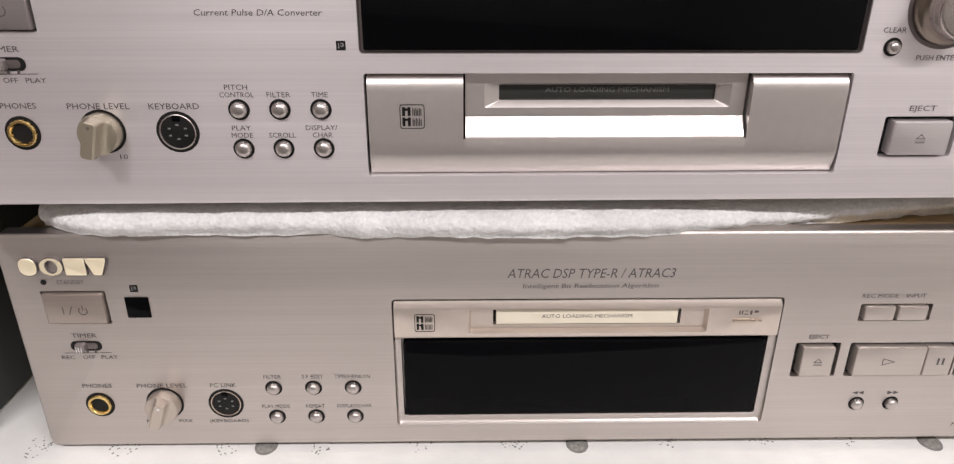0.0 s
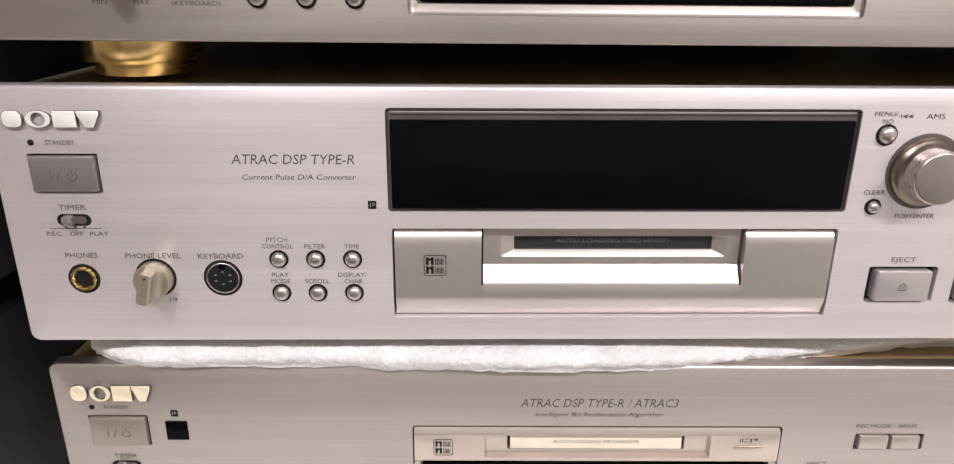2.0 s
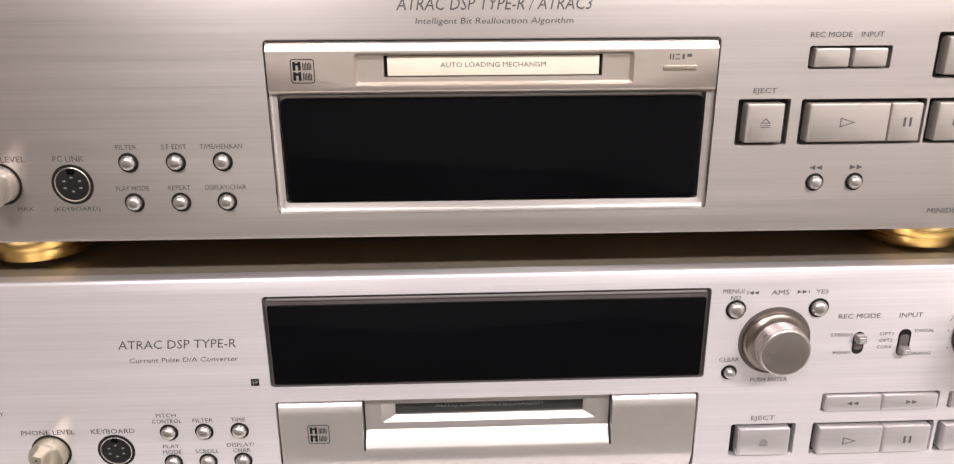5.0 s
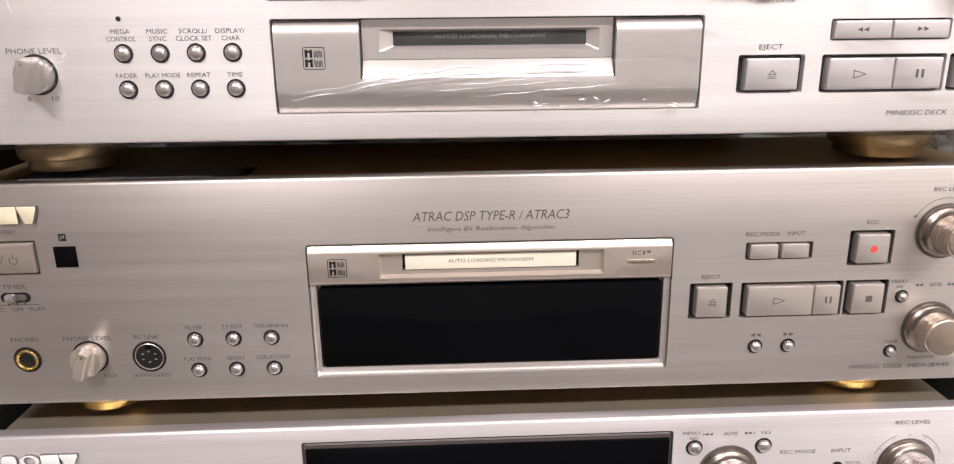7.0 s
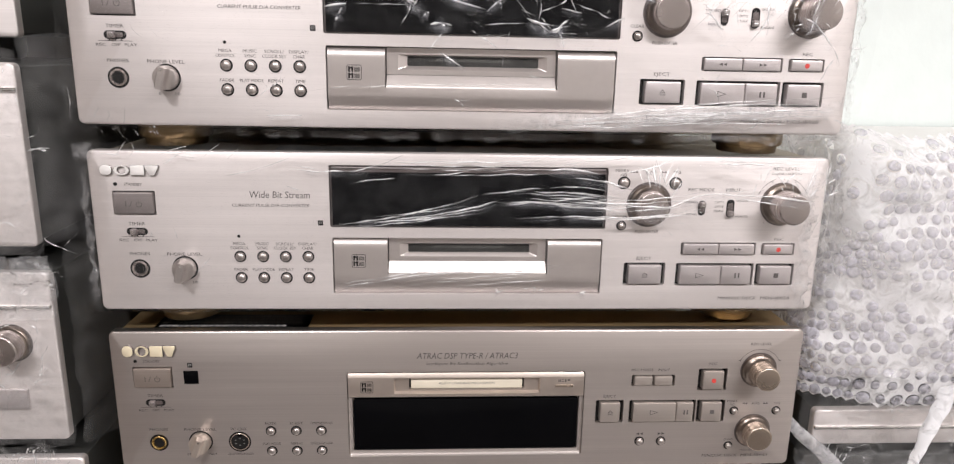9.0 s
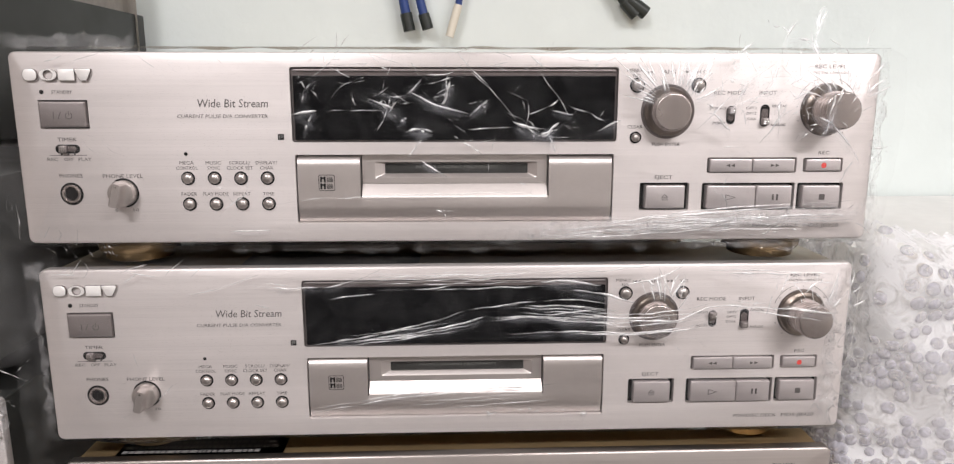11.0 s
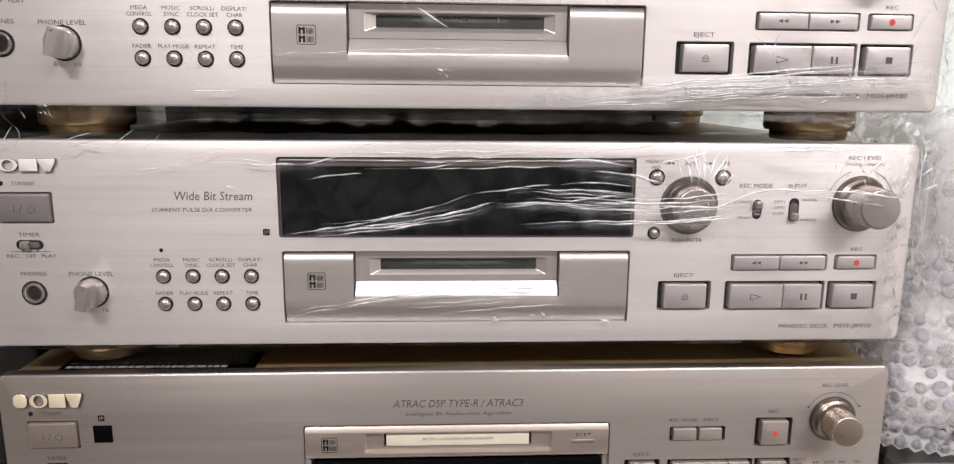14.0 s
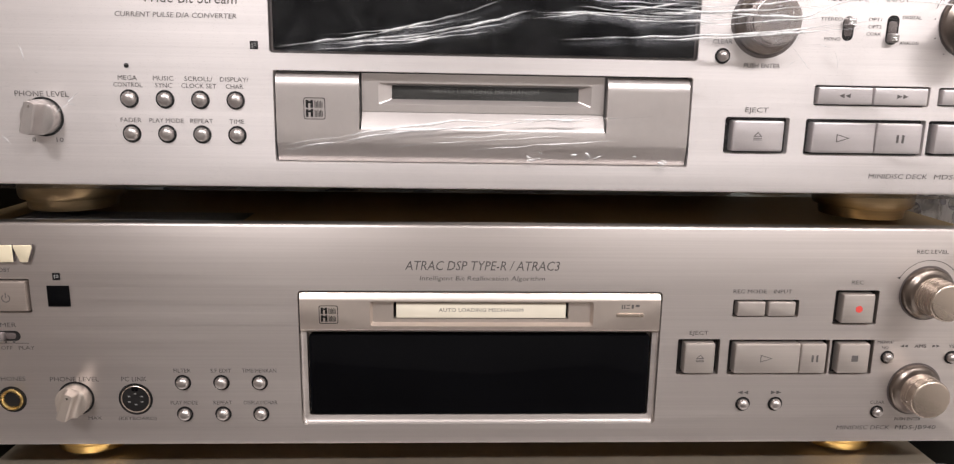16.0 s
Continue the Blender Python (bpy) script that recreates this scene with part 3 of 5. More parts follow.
def wide_deck(name, label, mats, older):
    """A deck with a wide display over the disc flap. older: the four-column button block without a keyboard socket."""
    mat, knob, key, flap, case = mats
    deck = tagged(new(name), label, "minidisc deck", "stacked decks")
    holes = [(134.7, 7.1, 297.5, 44.0, 1.4), (135.6, 50.1, 296.5, 85.0, 1.0), (12.2, 23.1, 36.1, 37.1, 0.4), (310.3, 64.8, 336.0, 79.1, 1.0),
             (344.5, 52.0, 391.0, 60.0, 1.0), (394.3, 52.2, 415.0, 59.6, 1.0), (342.5, 65.0, 391.0, 79.3, 1.0), (392.2, 65.1, 416.3, 79.1, 1.0)]
    front_panel(deck, 94.8, holes, mat)
    case_and_feet(deck, 94.8, case, older)
    left_controls(deck, 0.0, M_GRIP_S if older else M_GRIP, M_LOGO_S, (7.0, 8.2, 39.6, 14.0), 14, M_KNOB_S if older else M_BRASS)
    wide_display(deck)
    wide_drawer(deck, flap)
    part("sensor_mark", bars([box_uv(127.7, 39.8, 130.7, 42.8)], 0.1), M_BLACK, deck)
    part("sensor_ticks", bars([box_uv(128.4, 40.5, 128.7, 42.2), box_uv(129.1, 40.5, 130.0, 40.8), box_uv(129.8, 40.8, 130.1, 41.4), box_uv(129.1, 41.3, 130.0, 41.6)], 0.16), M_STICKINK, deck)
    if older:
        part("tape_light", lathe(81.8, 49.6, [(0.9, 0.05), (0.9, 0.2)], 16), M_BLACK, deck)
        cols, low = (82.0, 95.2, 108.3, 121.5), (61.8, 74.8)
        legends(deck, [("MEGA", 81.8, 54.0, 7.0, 1.7), ("CONTROL", 81.8, 56.6, 10.6, 1.7), ("MUSIC", 95.0, 54.0, 7.6, 1.7), ("SYNC", 95.0, 56.6, 6.2, 1.7),
                       ("SCROLL/", 108.0, 54.0, 10.4, 1.7), ("CLOCK SET", 108.0, 56.6, 13.0, 1.7), ("DISPLAY/", 121.3, 54.0, 10.6, 1.7), ("CHAR", 121.3, 56.6, 6.6, 1.7),
                       ("FADER", 82.0, 69.7, 7.8, 1.7), ("PLAY MODE", 95.2, 69.7, 12.8, 1.7), ("REPEAT", 108.3, 69.7, 8.6, 1.7), ("TIME", 121.5, 69.7, 5.6, 1.7),
                       ("Wide Bit Stream", 106.4, 24.7, 34.6, 4.0, 0.1), ("CURRENT PULSE D/A CONVERTER", 101.2, 31.0, 44.4, 1.8, 0.15)])
    else:
        cols, low = (94.8, 108.0, 121.3), (61.8, 75.0)
        din_socket(deck, 74.0, 69.2, M_CHROME)
        legends(deck, [("KEYBOARD", 74.0, 60.6, 16.2, 2.0), ("PITCH", 94.6, 54.4, 7.4, 1.7), ("CONTROL", 94.6, 56.9, 11.0, 1.7), ("FILTER", 108.0, 56.9, 7.6, 1.7),
                       ("TIME", 121.2, 56.9, 5.4, 1.7), ("PLAY", 94.8, 67.9, 6.2, 1.7), ("MODE", 94.8, 70.4, 7.0, 1.7), ("SCROLL", 108.0, 70.4, 8.8, 1.7),
                       ("DISPLAY/", 121.0, 67.9, 10.4, 1.7), ("CHAR", 121.2, 70.4, 6.6, 1.7),
                       ("ATRAC DSP TYPE-R", 102.9, 24.9, 42.4, 3.5, 0.15), ("Current Pulse D/A Converter", 104.4, 31.2, 39.4, 1.9, 0.15)])
    for v in low:
        for u in cols:
            small_button(deck, u, v)
    for u, v, r in ((307.0, 15.9, 3.2), (337.9, 15.9, 3.2), (307.0, 41.8, 2.4)):
        small_button(deck, u, v, r)
    round_knob(deck, 322.8, 28.9, 13.6, 12.2, 9.2, 10.6, knob)
    round_knob(deck, 403.6, 28.0, 13.2, 12.6, 9.0, 17.5, knob)
    slide_switch(deck, 355.0, 30.7, 4.4, 9.2, -2.2, True)
    slide_switch(deck, 372.4, 30.9, 4.8, 11.0, 3.0, True)
    legends(deck, [("MENU/", 305.6, 8.6, 8.0, 1.7), ("NO", 306.6, 11.2, 3.6, 1.7), ("AMS", 322.8, 9.4, 6.6, 1.9), ("YES", 338.3, 9.4, 4.8, 1.7), ("CLEAR", 306.6, 36.4, 7.6, 1.7),
                   ("PUSH ENTER", 322.7, 45.2, 14.2, 1.7), ("REC MODE", 353.8, 19.6, 15.8, 1.9), ("INPUT", 373.3, 19.6, 8.8, 1.9), ("STEREO", 348.2, 27.2, 8.4, 1.3),
                   ("MONO", 349.2, 34.6, 6.4, 1.3), ("OPT1", 365.2, 27.1, 5.2, 1.3), ("OPT2", 365.4, 29.8, 5.2, 1.3), ("COAX", 365.2, 32.5, 5.8, 1.3), ("DIGITAL", 379.6, 26.1, 7.4, 1.3),
                   ("ANALOG", 379.6, 35.6, 7.6, 1.3), ("REC LEVEL", 404.2, 6.6, 16.0, 1.9), ("EJECT", 322.4, 62.0, 9.2, 1.9), ("REC", 404.6, 49.7, 5.6, 1.7),
                   ("MINIDISC DECK", 382.5, 87.4, 24.2, 1.9, 0.12), ("MDS-JB920" if older else "MDS-JB930", 406.6, 87.4, 18.4, 1.9, 0.12)])
    if older:
        legends(deck, [("DIGITAL / ANALOG", 404.6, 9.6, 18.0, 1.2)])
    ticks = [box_uv(403.6 + 15.0 * math.cos(radians(a)) - 0.25, 28.0 + 15.0 * math.sin(radians(a)) - 0.25, 403.6 + 15.0 * math.cos(radians(a)) + 0.25,
                    28.0 + 15.0 * math.sin(radians(a)) + 0.25) for a in range(130, 411, 28)]
    part("level_scale", bars(ticks + ring_shapes(403.6, 28.0, 15.8, 16.05, 200, 250, 10) + ring_shapes(403.6, 28.0, 15.8, 16.05, 290, 340, 10), 0.12), M_INK, deck)
    marks = [tri(312.0 + 1.9 * i, 9.4, 0.9, -1) for i in range(2)] + [tri(330.0 + 1.9 * i, 9.4, 0.9, 1) for i in range(2)]
    marks += [box_uv(310.6, 8.6, 310.9, 10.2), box_uv(333.3, 8.6, 333.6, 10.2)]
    triangles(deck, marks, 0.12)
    key_well(deck, (310.3, 64.8, 336.0, 79.1), [(312.2, 334.6)], key)
    key_well(deck, (344.5, 52.0, 391.0, 60.0), [(345.2, 367.5), (367.9, 390.3)], key, 1.2)
    key_well(deck, (394.3, 52.2, 415.0, 59.6), [(395.0, 414.3)], key, 1.2)
    key_well(deck, (342.5, 65.0, 391.0, 79.3), [(343.9, 370.0), (370.4, 390.2)], key)
    key_well(deck, (392.2, 65.1, 416.3, 79.1), [(393.6, 415.4)], key)
    triangles(deck, eject_mark(323.0, 72.2) + play_mark(357.0, 72.4) + [box_uv(378.6, 70.8, 379.6, 74.0), box_uv(380.8, 70.8, 381.8, 74.0), box_uv(403.2, 70.8, 406.2, 73.8)], 1.86)
    triangles(deck, [tri(355.0, 56.0, 1.1, -1), tri(357.4, 56.0, 1.1, -1), tri(378.2, 56.0, 1.1, 1), tri(380.6, 56.0, 1.1, 1)], 1.26)
    part("record_mark", lathe(404.6, 56.1, [(1.4, 1.2), (1.4, 1.27)], 20), M_RED, deck, "red record dot")
    return deck


def slim_deck(name, label, mats):
    """A deck with the disc flap above a small display in one central recess."""
    mat, knob, key, flap, case = mats
    deck = tagged(new(name), label, "minidisc deck", "stacked decks")
    holes = [(142.2, 27.5, 292.0, 86.4, 1.7), (12.2, 23.1, 36.1, 37.1, 0.4), (321.8, 30.7, 349.8, 38.3, 0.8), (364.7, 26.5, 383.4, 41.5, 0.8),
             (299.8, 48.0, 317.8, 63.8, 0.8), (321.5, 48.2, 364.8, 63.8, 0.8), (365.6, 48.2, 384.0, 63.8, 0.8)]
    front_panel(deck, 95.4, holes, mat)
    case_and_feet(deck, 95.4, case)
    left_controls(deck, 5.2, M_GRIP_C, M_LOGO_C, (7.6, 8.8, 39.6, 16.0), 20, M_BRASS)
    # recess, its sloped sill, window, flap
    bm = bmesh.new()
    loft(bm, [(rr(142.3, 27.6, 291.9, 86.3, 1.6), -0.05), (rr(142.5, 27.8, 291.7, 86.0, 1.6), -0.6), (rr(143.0, 28.2, 291.2, 85.4, 1.5), -1.5), (rr(143.6, 28.5, 290.6, 84.8, 1.4), -1.75), (rr(145.0, 28.8, 289.2, 82.8, 1.2), -2.0), (rr(145.0, 28.8, 289.2, 82.8, 1.2), -6.2)])
    part("window_recess", bm, mat, deck)
    for gap in ((142.5, 27.8, 291.7, 28.1), (142.5, 28.1, 142.9, 46.0), (291.3, 28.1, 291.7, 46.0)):
        part("recess_gap", bars([box_uv(*gap)], -0.15), M_BLACK, deck)
    part("display_window", slab(145.7, 47.0, 288.5, 82.5, -6.0, -1.6, 1.6, 0.7), M_GLASS, deck, "glossy black display window")
    bm = bmesh.new()
    u0, u1 = 142.9, 291.3
    prof = [(27.9, -5.0), (27.9, -1.5), (28.6, -1.1), (31.0, 0.4), (31.5, 0.5), (43.8, 0.5), (44.3, 0.2), (45.6, -1.6), (45.6, -5.0)]
    pocket, mouth = (171.4, 31.9, 263.4, 42.4), (180.8, 32.9, 253.4, 39.9)
    for seq in (prof[:5], prof[5:]):
        l, r = [bm.verts.new(P(u0, v, w)) for v, w in seq], [bm.verts.new(P(u1, v, w)) for v, w in seq]
        for i in range(len(seq) - 1):
            bm.faces.new((l[i], r[i], r[i + 1], l[i + 1]))
    for x in (u0, u1):
        bm.faces.new([bm.verts.new(P(x, v, w)) for v, w in prof])
    sheet_with_holes(bm, box_uv(u0, 31.5, u1, 43.8), [rr(*pocket, 1.0)], 0.5)
    floor_ = inset(*pocket, 0.9)
    loft(bm, [(rr(*pocket, 1.0), 0.5), (rr(*floor_, 0.7), -1.9)], False, False)
    sheet_with_holes(bm, rr(*floor_, 0.7), [rr(*mouth, 0.3)], -1.9)
    loft(bm, [(rr(*mouth, 0.3), -1.9), (rr(*mouth, 0.3), -4.4)], False, False)
    bmesh.ops.remove_doubles(bm, verts=bm.verts, dist=0.000002)
    cover = part("flap", bm, flap, deck, "satin metal flap over the disc slot")
    part("slot_backing", slab(180.2, 32.9, 254.2, 40.4, -5.4, -4.2, 0.3, 0.1), M_BLACK, cover)
    part("slot_shutter", slab(182.0, 33.2, 252.2, 39.5, -4.2, -1.5, 0.3, 0.2), M_CREAM, cover, "cream plastic slot shutter")
    words("AUTO LOADING MECHANISM", 217.0, 36.0, 35.0, 1.6, cover, M_INK, 0.0, -1.44)
    disc_mark(cover, 154.6, 37.5, 7.8, 0.62)
    part("long_play_light", slab(273.0, 36.6, 284.4, 38.2, 0.4, 1.1, 0.4, 0.25), M_KNOB_C, cover)
    part("long_play_mark", bars([box_uv(275.0, 32.9, 275.5, 34.7), box_uv(276.0, 32.9, 276.5, 34.7), box_uv(277.0, 32.9, 278.4, 33.3), box_uv(277.0, 34.3, 278.4, 34.7),
                                 box_uv(279.2, 32.9, 280.0, 34.7), box_uv(280.8, 32.9, 282.4, 33.9)], 0.62), M_INK, cover)
    legends(deck, [("ATRAC DSP TYPE-R / ATRAC3", 217.4, 16.7, 62.6, 3.9, 0.18), ("Intelligent Bit Reallocation Algorithm", 217.4, 22.0, 51.0, 1.9, 0.15)])
    # left block
    part("sensor_mark", bars([box_uv(45.5, 20.6, 48.5, 23.6)], 0.1), M_BLACK, deck)
    part("sensor_ticks", bars([box_uv(46.2, 21.3, 46.5, 23.0), box_uv(46.9, 21.3, 47.8, 21.6), box_uv(47.6, 21.6, 47.9, 22.2), box_uv(46.9, 22.1, 47.8, 22.4)], 0.16), M_STICKINK, deck)
    part("sensor_window", slab(42.8, 25.8, 51.6, 34.5, 0.0, 0.35, 0.2, 0.1), M_GLASS, deck, "small black remote sensor window")
    din_socket(deck, 74.0, 74.6, M_KNOB_C)
    for v in (67.3, 81.3):
        for u in (93.8, 109.6, 125.3):
            small_button(deck, u, v, 2.8)
    legends(deck, [("PC LINK", 74.0, 65.7, 10.3, 2.0), ("(KEYBOARD)", 74.1, 83.2, 15.6, 1.5), ("MIN", 43.2, 83.0, 4.6, 1.5), ("MAX", 56.7, 83.0, 5.4, 1.5), ("FILTER", 93.8, 62.0, 6.9, 1.7),
                   ("S.F EDIT", 109.6, 62.0, 8.4, 1.7), ("TIME/HENKAN", 125.3, 62.0, 14.1, 1.7), ("PLAY MODE", 93.8, 76.2, 11.2, 1.7), ("REPEAT", 109.6, 76.2, 7.6, 1.7),
                   ("DISPLAY/CHAR", 125.3, 76.2, 13.9, 1.7)])
    # right block
    key_well(deck, (321.8, 30.7, 349.8, 38.3), [(323.0, 335.2), (336.5, 348.7)], key, 1.0)
    key_well(deck, (364.7, 26.5, 383.4, 41.5), [(366.6, 382.2)], key)
    key_well(deck, (299.8, 48.0, 317.8, 63.8), [(301.6, 316.6)], key)
    key_well(deck, (321.5, 48.2, 364.8, 63.8), [(323.0, 351.6), (352.0, 364.2)], key)
    key_well(deck, (365.6, 48.2, 384.0, 63.8), [(367.4, 382.8)], key)
    part("record_mark", lathe(374.4, 34.2, [(1.5, 1.8), (1.5, 1.88)], 20), M_RED, deck, "red record dot")
    triangles(deck, eject_mark(309.1, 56.0) + play_mark(337.3, 56.0) + [box_uv(356.6, 54.5, 357.5, 57.6), box_uv(358.6, 54.5, 359.5, 57.6), box_uv(373.8, 54.6, 376.6, 57.4)], 1.86)
    triangles(deck, [tri(328.2, 72.0, 1.1, -1), tri(330.6, 72.0, 1.1, -1), tri(342.6, 72.0, 1.1, 1), tri(345.0, 72.0, 1.1, 1)], 0.12)
    for u, v, r in ((329.7, 77.2, 2.6), (343.8, 77.2, 2.6), (390.2, 56.0, 2.3), (418.0, 56.1, 2.3), (388.8, 81.0, 2.3)):
        small_button(deck, u, v, r)
    round_knob(deck, 403.4, 27.6, 11.8, 11.0, 7.7, 15.0, knob)
    round_knob(deck, 403.8, 70.4, 11.8, 11.0, 8.2, 12.0, knob)
    legends(deck, [("REC MODE", 328.4, 27.1, 14.0, 1.7), ("INPUT", 342.2, 27.1, 7.6, 1.7), ("REC", 373.4, 23.1, 5.2, 1.7), ("EJECT", 308.4, 45.2, 8.0, 1.7), ("REC LEVEL", 403.4, 9.8, 13.4, 1.7),
                   ("MENU/", 388.6, 49.2, 6.8, 1.4), ("NO", 388.8, 51.6, 2.8, 1.4), ("AMS", 404.0, 51.0, 5.2, 1.6), ("YES", 418.2, 51.0, 4.0, 1.4), ("CLEAR", 388.6, 76.6, 6.2, 1.4),
                   ("PUSH ENTER", 403.0, 84.4, 11.6, 1.4), ("MINIDISC DECK", 383.8, 88.3, 23.4, 1.9, 0.12), ("MDS-JB940", 407.0, 88.3, 18.0, 1.9, 0.12)])
    marks = [tri(396.0 + 1.7 * i, 51.0, 0.8, -1) for i in range(2)] + [tri(410.0 + 1.7 * i, 51.0, 0.8, 1) for i in range(2)]
    triangles(deck, marks, 0.12)
    part("level_scale", bars(ring_shapes(403.4, 27.6, 14.0, 14.25, 205, 335, 20) + [tri(416.6, 21.0, 0.8, 1), tri(390.4, 21.0, 0.8, -1)], 0.12), M_INK, deck)
    return deck


# ---- room ----


for lx, ly, span in ((-0.55, -1.30, 0.64), (0.85, -1.30, 1.24)):
    lamp_body = tagged(new("ceiling_light"), "white enamelled ceiling light fitting with two slim rails", "ceiling light", "ceiling lights")
    for dy in (-0.105, 0.105):
        bm = bmesh.new()
        bmesh.ops.create_cube(bm, size=1.0)
        for v in bm.verts:
            v.co = Vector((lx + v.co.x * span, ly + dy + v.co.y * 0.03, 1.565 + v.co.z * 0.07))
        bmesh.ops.bevel(bm, geom=bm.edges[:], offset=0.006, segments=2, affect="EDGES")
        finish("side_rail", bm, M_BOARD, lamp_body)


def slab3(name, lo, hi, mat, label="", kind="structure", bevel=0.0, parent=None):
    bm = bmesh.new()
    bmesh.ops.create_cube(bm, size=1.0)
    for v in bm.verts:
        v.co = Vector([lo[i] + (v.co[i] + 0.5) * (hi[i] - lo[i]) for i in range(3)])
    if bevel:
        bmesh.ops.bevel(bm, geom=bm.edges[:], offset=bevel, segments=2, affect="EDGES")
    ob = finish(name, bm, mat, parent)
    if not parent:
        tagged(ob, label, "", "", kind)
    return ob


# unseen floor, added dark so panels viewed from above reflect little
slab3("floor", (-1.7, -3.6, -0.85), (1.7, 0.292, -0.80), M_FLOORM, "unseen floor kept dark to dim reflections from below")
slab3("ceiling", (-1.7, -3.6, 1.60), (1.7, 0.292, 1.65), M_ROOM, "plain off-white plaster ceiling")
slab3("wall_north", (-1.7, 0.292, -0.85), (1.7, 0.44, 1.65), M_WALL, "pale mint painted wall behind the decks")
slab3("wall_south", (-1.7, -3.68, -0.85), (1.7, -3.6, 1.65), M_ROOM, "plain off-white plaster wall")
# unseen west wall, darker than the others to dim left-hand reflections
slab3("wall_west", (-1.78, -3.68, -0.85), (-1.7, 0.44, 1.65), M_WEST, "unseen wall kept dark to dim reflections at the left")
slab3("wall_east", (1.7, -3.68, -0.85), (1.78, 0.44, 1.65), M_ROOM, "plain off-white plaster wall")

# ---- the stack ----
WARM = (M_CHAMP, M_KNOB_C, M_KEY_C, M_FLAP_C, M_CASE)
COOL = (M_SILVER, M_KNOB_S, M_KEY_S, M_FLAP_S, M_CASE_S)
PALE = (M_PALE, M_KNOB_S, M_KEY_S, M_FLAP_S, M_CASE_S)
POSE_A = pose(-0.2167, 0.0057, 0.1164, 0.06, -0.41, -0.84)
POSE_B = pose(-0.2155, -0.0022, 0.2256, -0.07, -0.26, 0.05)
POSE_C = pose(-0.2148, 0.0001, 0.3351, 0.12, -0.10, 0.0)
POSE_D = pose(-0.2137, -0.0037, 0.4456, -0.04, 0.14, 0.34)
POSE_E = pose(-0.2131, -0.0080, 0.5553, -0.10, 0.22, 0.04)
deck_a = slim_deck("minidisc_deck", "champagne gold minidisc deck with brushed front, lowest in stack", WARM)
deck_a.matrix_world = POSE_A
deck_c = copy_thing(deck_a, POSE_C)
tagged(deck_c, "champagne gold minidisc deck on brass feet, mid stack")
for foot in deck_a.children:
    # the lowest deck stands on worn-down feet
    if foot.name.startswith("foot"):
        foot.scale.z, foot.location.z = 0.2, -0.0939 * 0.8
deck_b = wide_deck("minidisc_deck", "silver minidisc deck with wide black display, resting on white foam", COOL, False)
deck_b.matrix_world = POSE_B
deck_d = wide_deck("minidisc_deck", "pale silver minidisc deck wrapped in clear plastic film", PALE, True)
deck_d.matrix_world = POSE_D
deck_e = copy_thing(deck_d, POSE_E)
tagged(deck_e, "pale silver minidisc deck wrapped in crumpled film, top of the stack")

# ---- shelf board and foam ----
BOARD_TOP = 0.0188
board = slab3("shelf_board", (-0.72, -0.125, BOARD_TOP - 0.022), (0.72, 0.292, BOARD_TOP), M_BOARD, "white painted shelf board with rivets and vent holes", "structure", 0.002)


def rivet(x, y):
    ob = finish("rivet", lathe(0, 0, [(3.6, 0.0), (3.6, 0.2), (3.2, 0.5), (2.0, 0.7)], 24), M_STAIN)
    ob.matrix_world = pose(x, y, BOARD_TOP, -90, 0, 0) @ Matrix.Diagonal((1.1, 1, 1.35, 1))
    part("rivet_rim", lathe(0, 0, [(4.3, 0.05), (4.2, 0.3), (3.4, 0.35), (3.2, 0.2)], 24, False), M_HOLE, ob, "grimy dark rim")
    return tagged(ob, "worn grey rivet head on the white board", "rivet", "rivets on the board")


rivet_x = (-0.2769, -0.1291, 0.0010, 0.1519, 0.2901)
for x in rivet_x:
    rivet(x, 0.0068 - 0.012 * (x + 0.129))
rng = random.Random(5)
for x in (-0.2238, -0.1877, -0.1450, -0.1064, -0.0652, -0.0255, 0.0407, 0.0803, 0.1181, 0.1909, 0.2297):
    bm = bmesh.new()
    for i in range(26):
        a, r = rng.uniform(0, 6.283), 5.2 * math.sqrt(rng.random())
        cx, cz, s = r * math.cos(a) * 1.1, r * math.sin(a) * 1.3, rng.uniform(0.25, 0.5)
        loft(bm, [(circle(cx, cz, s, 8), 0.05), (circle(cx, cz, s * 0.7, 8), 0.12)])
    holes = finish("vent_holes", bm, M_HOLE)
    holes.matrix_world = pose(x, 0.0080, BOARD_TOP, -90, 0, 0)
    tagged(holes, "cluster of tiny dark vent holes in the board", "vent holes", "vent hole clusters", "stuff")


slab3("rear_panel", (-0.235, 0.288, BOARD_TOP), (0.212, 0.2915, 0.545), M_DARK, "dark board standing against the wall behind the stack")


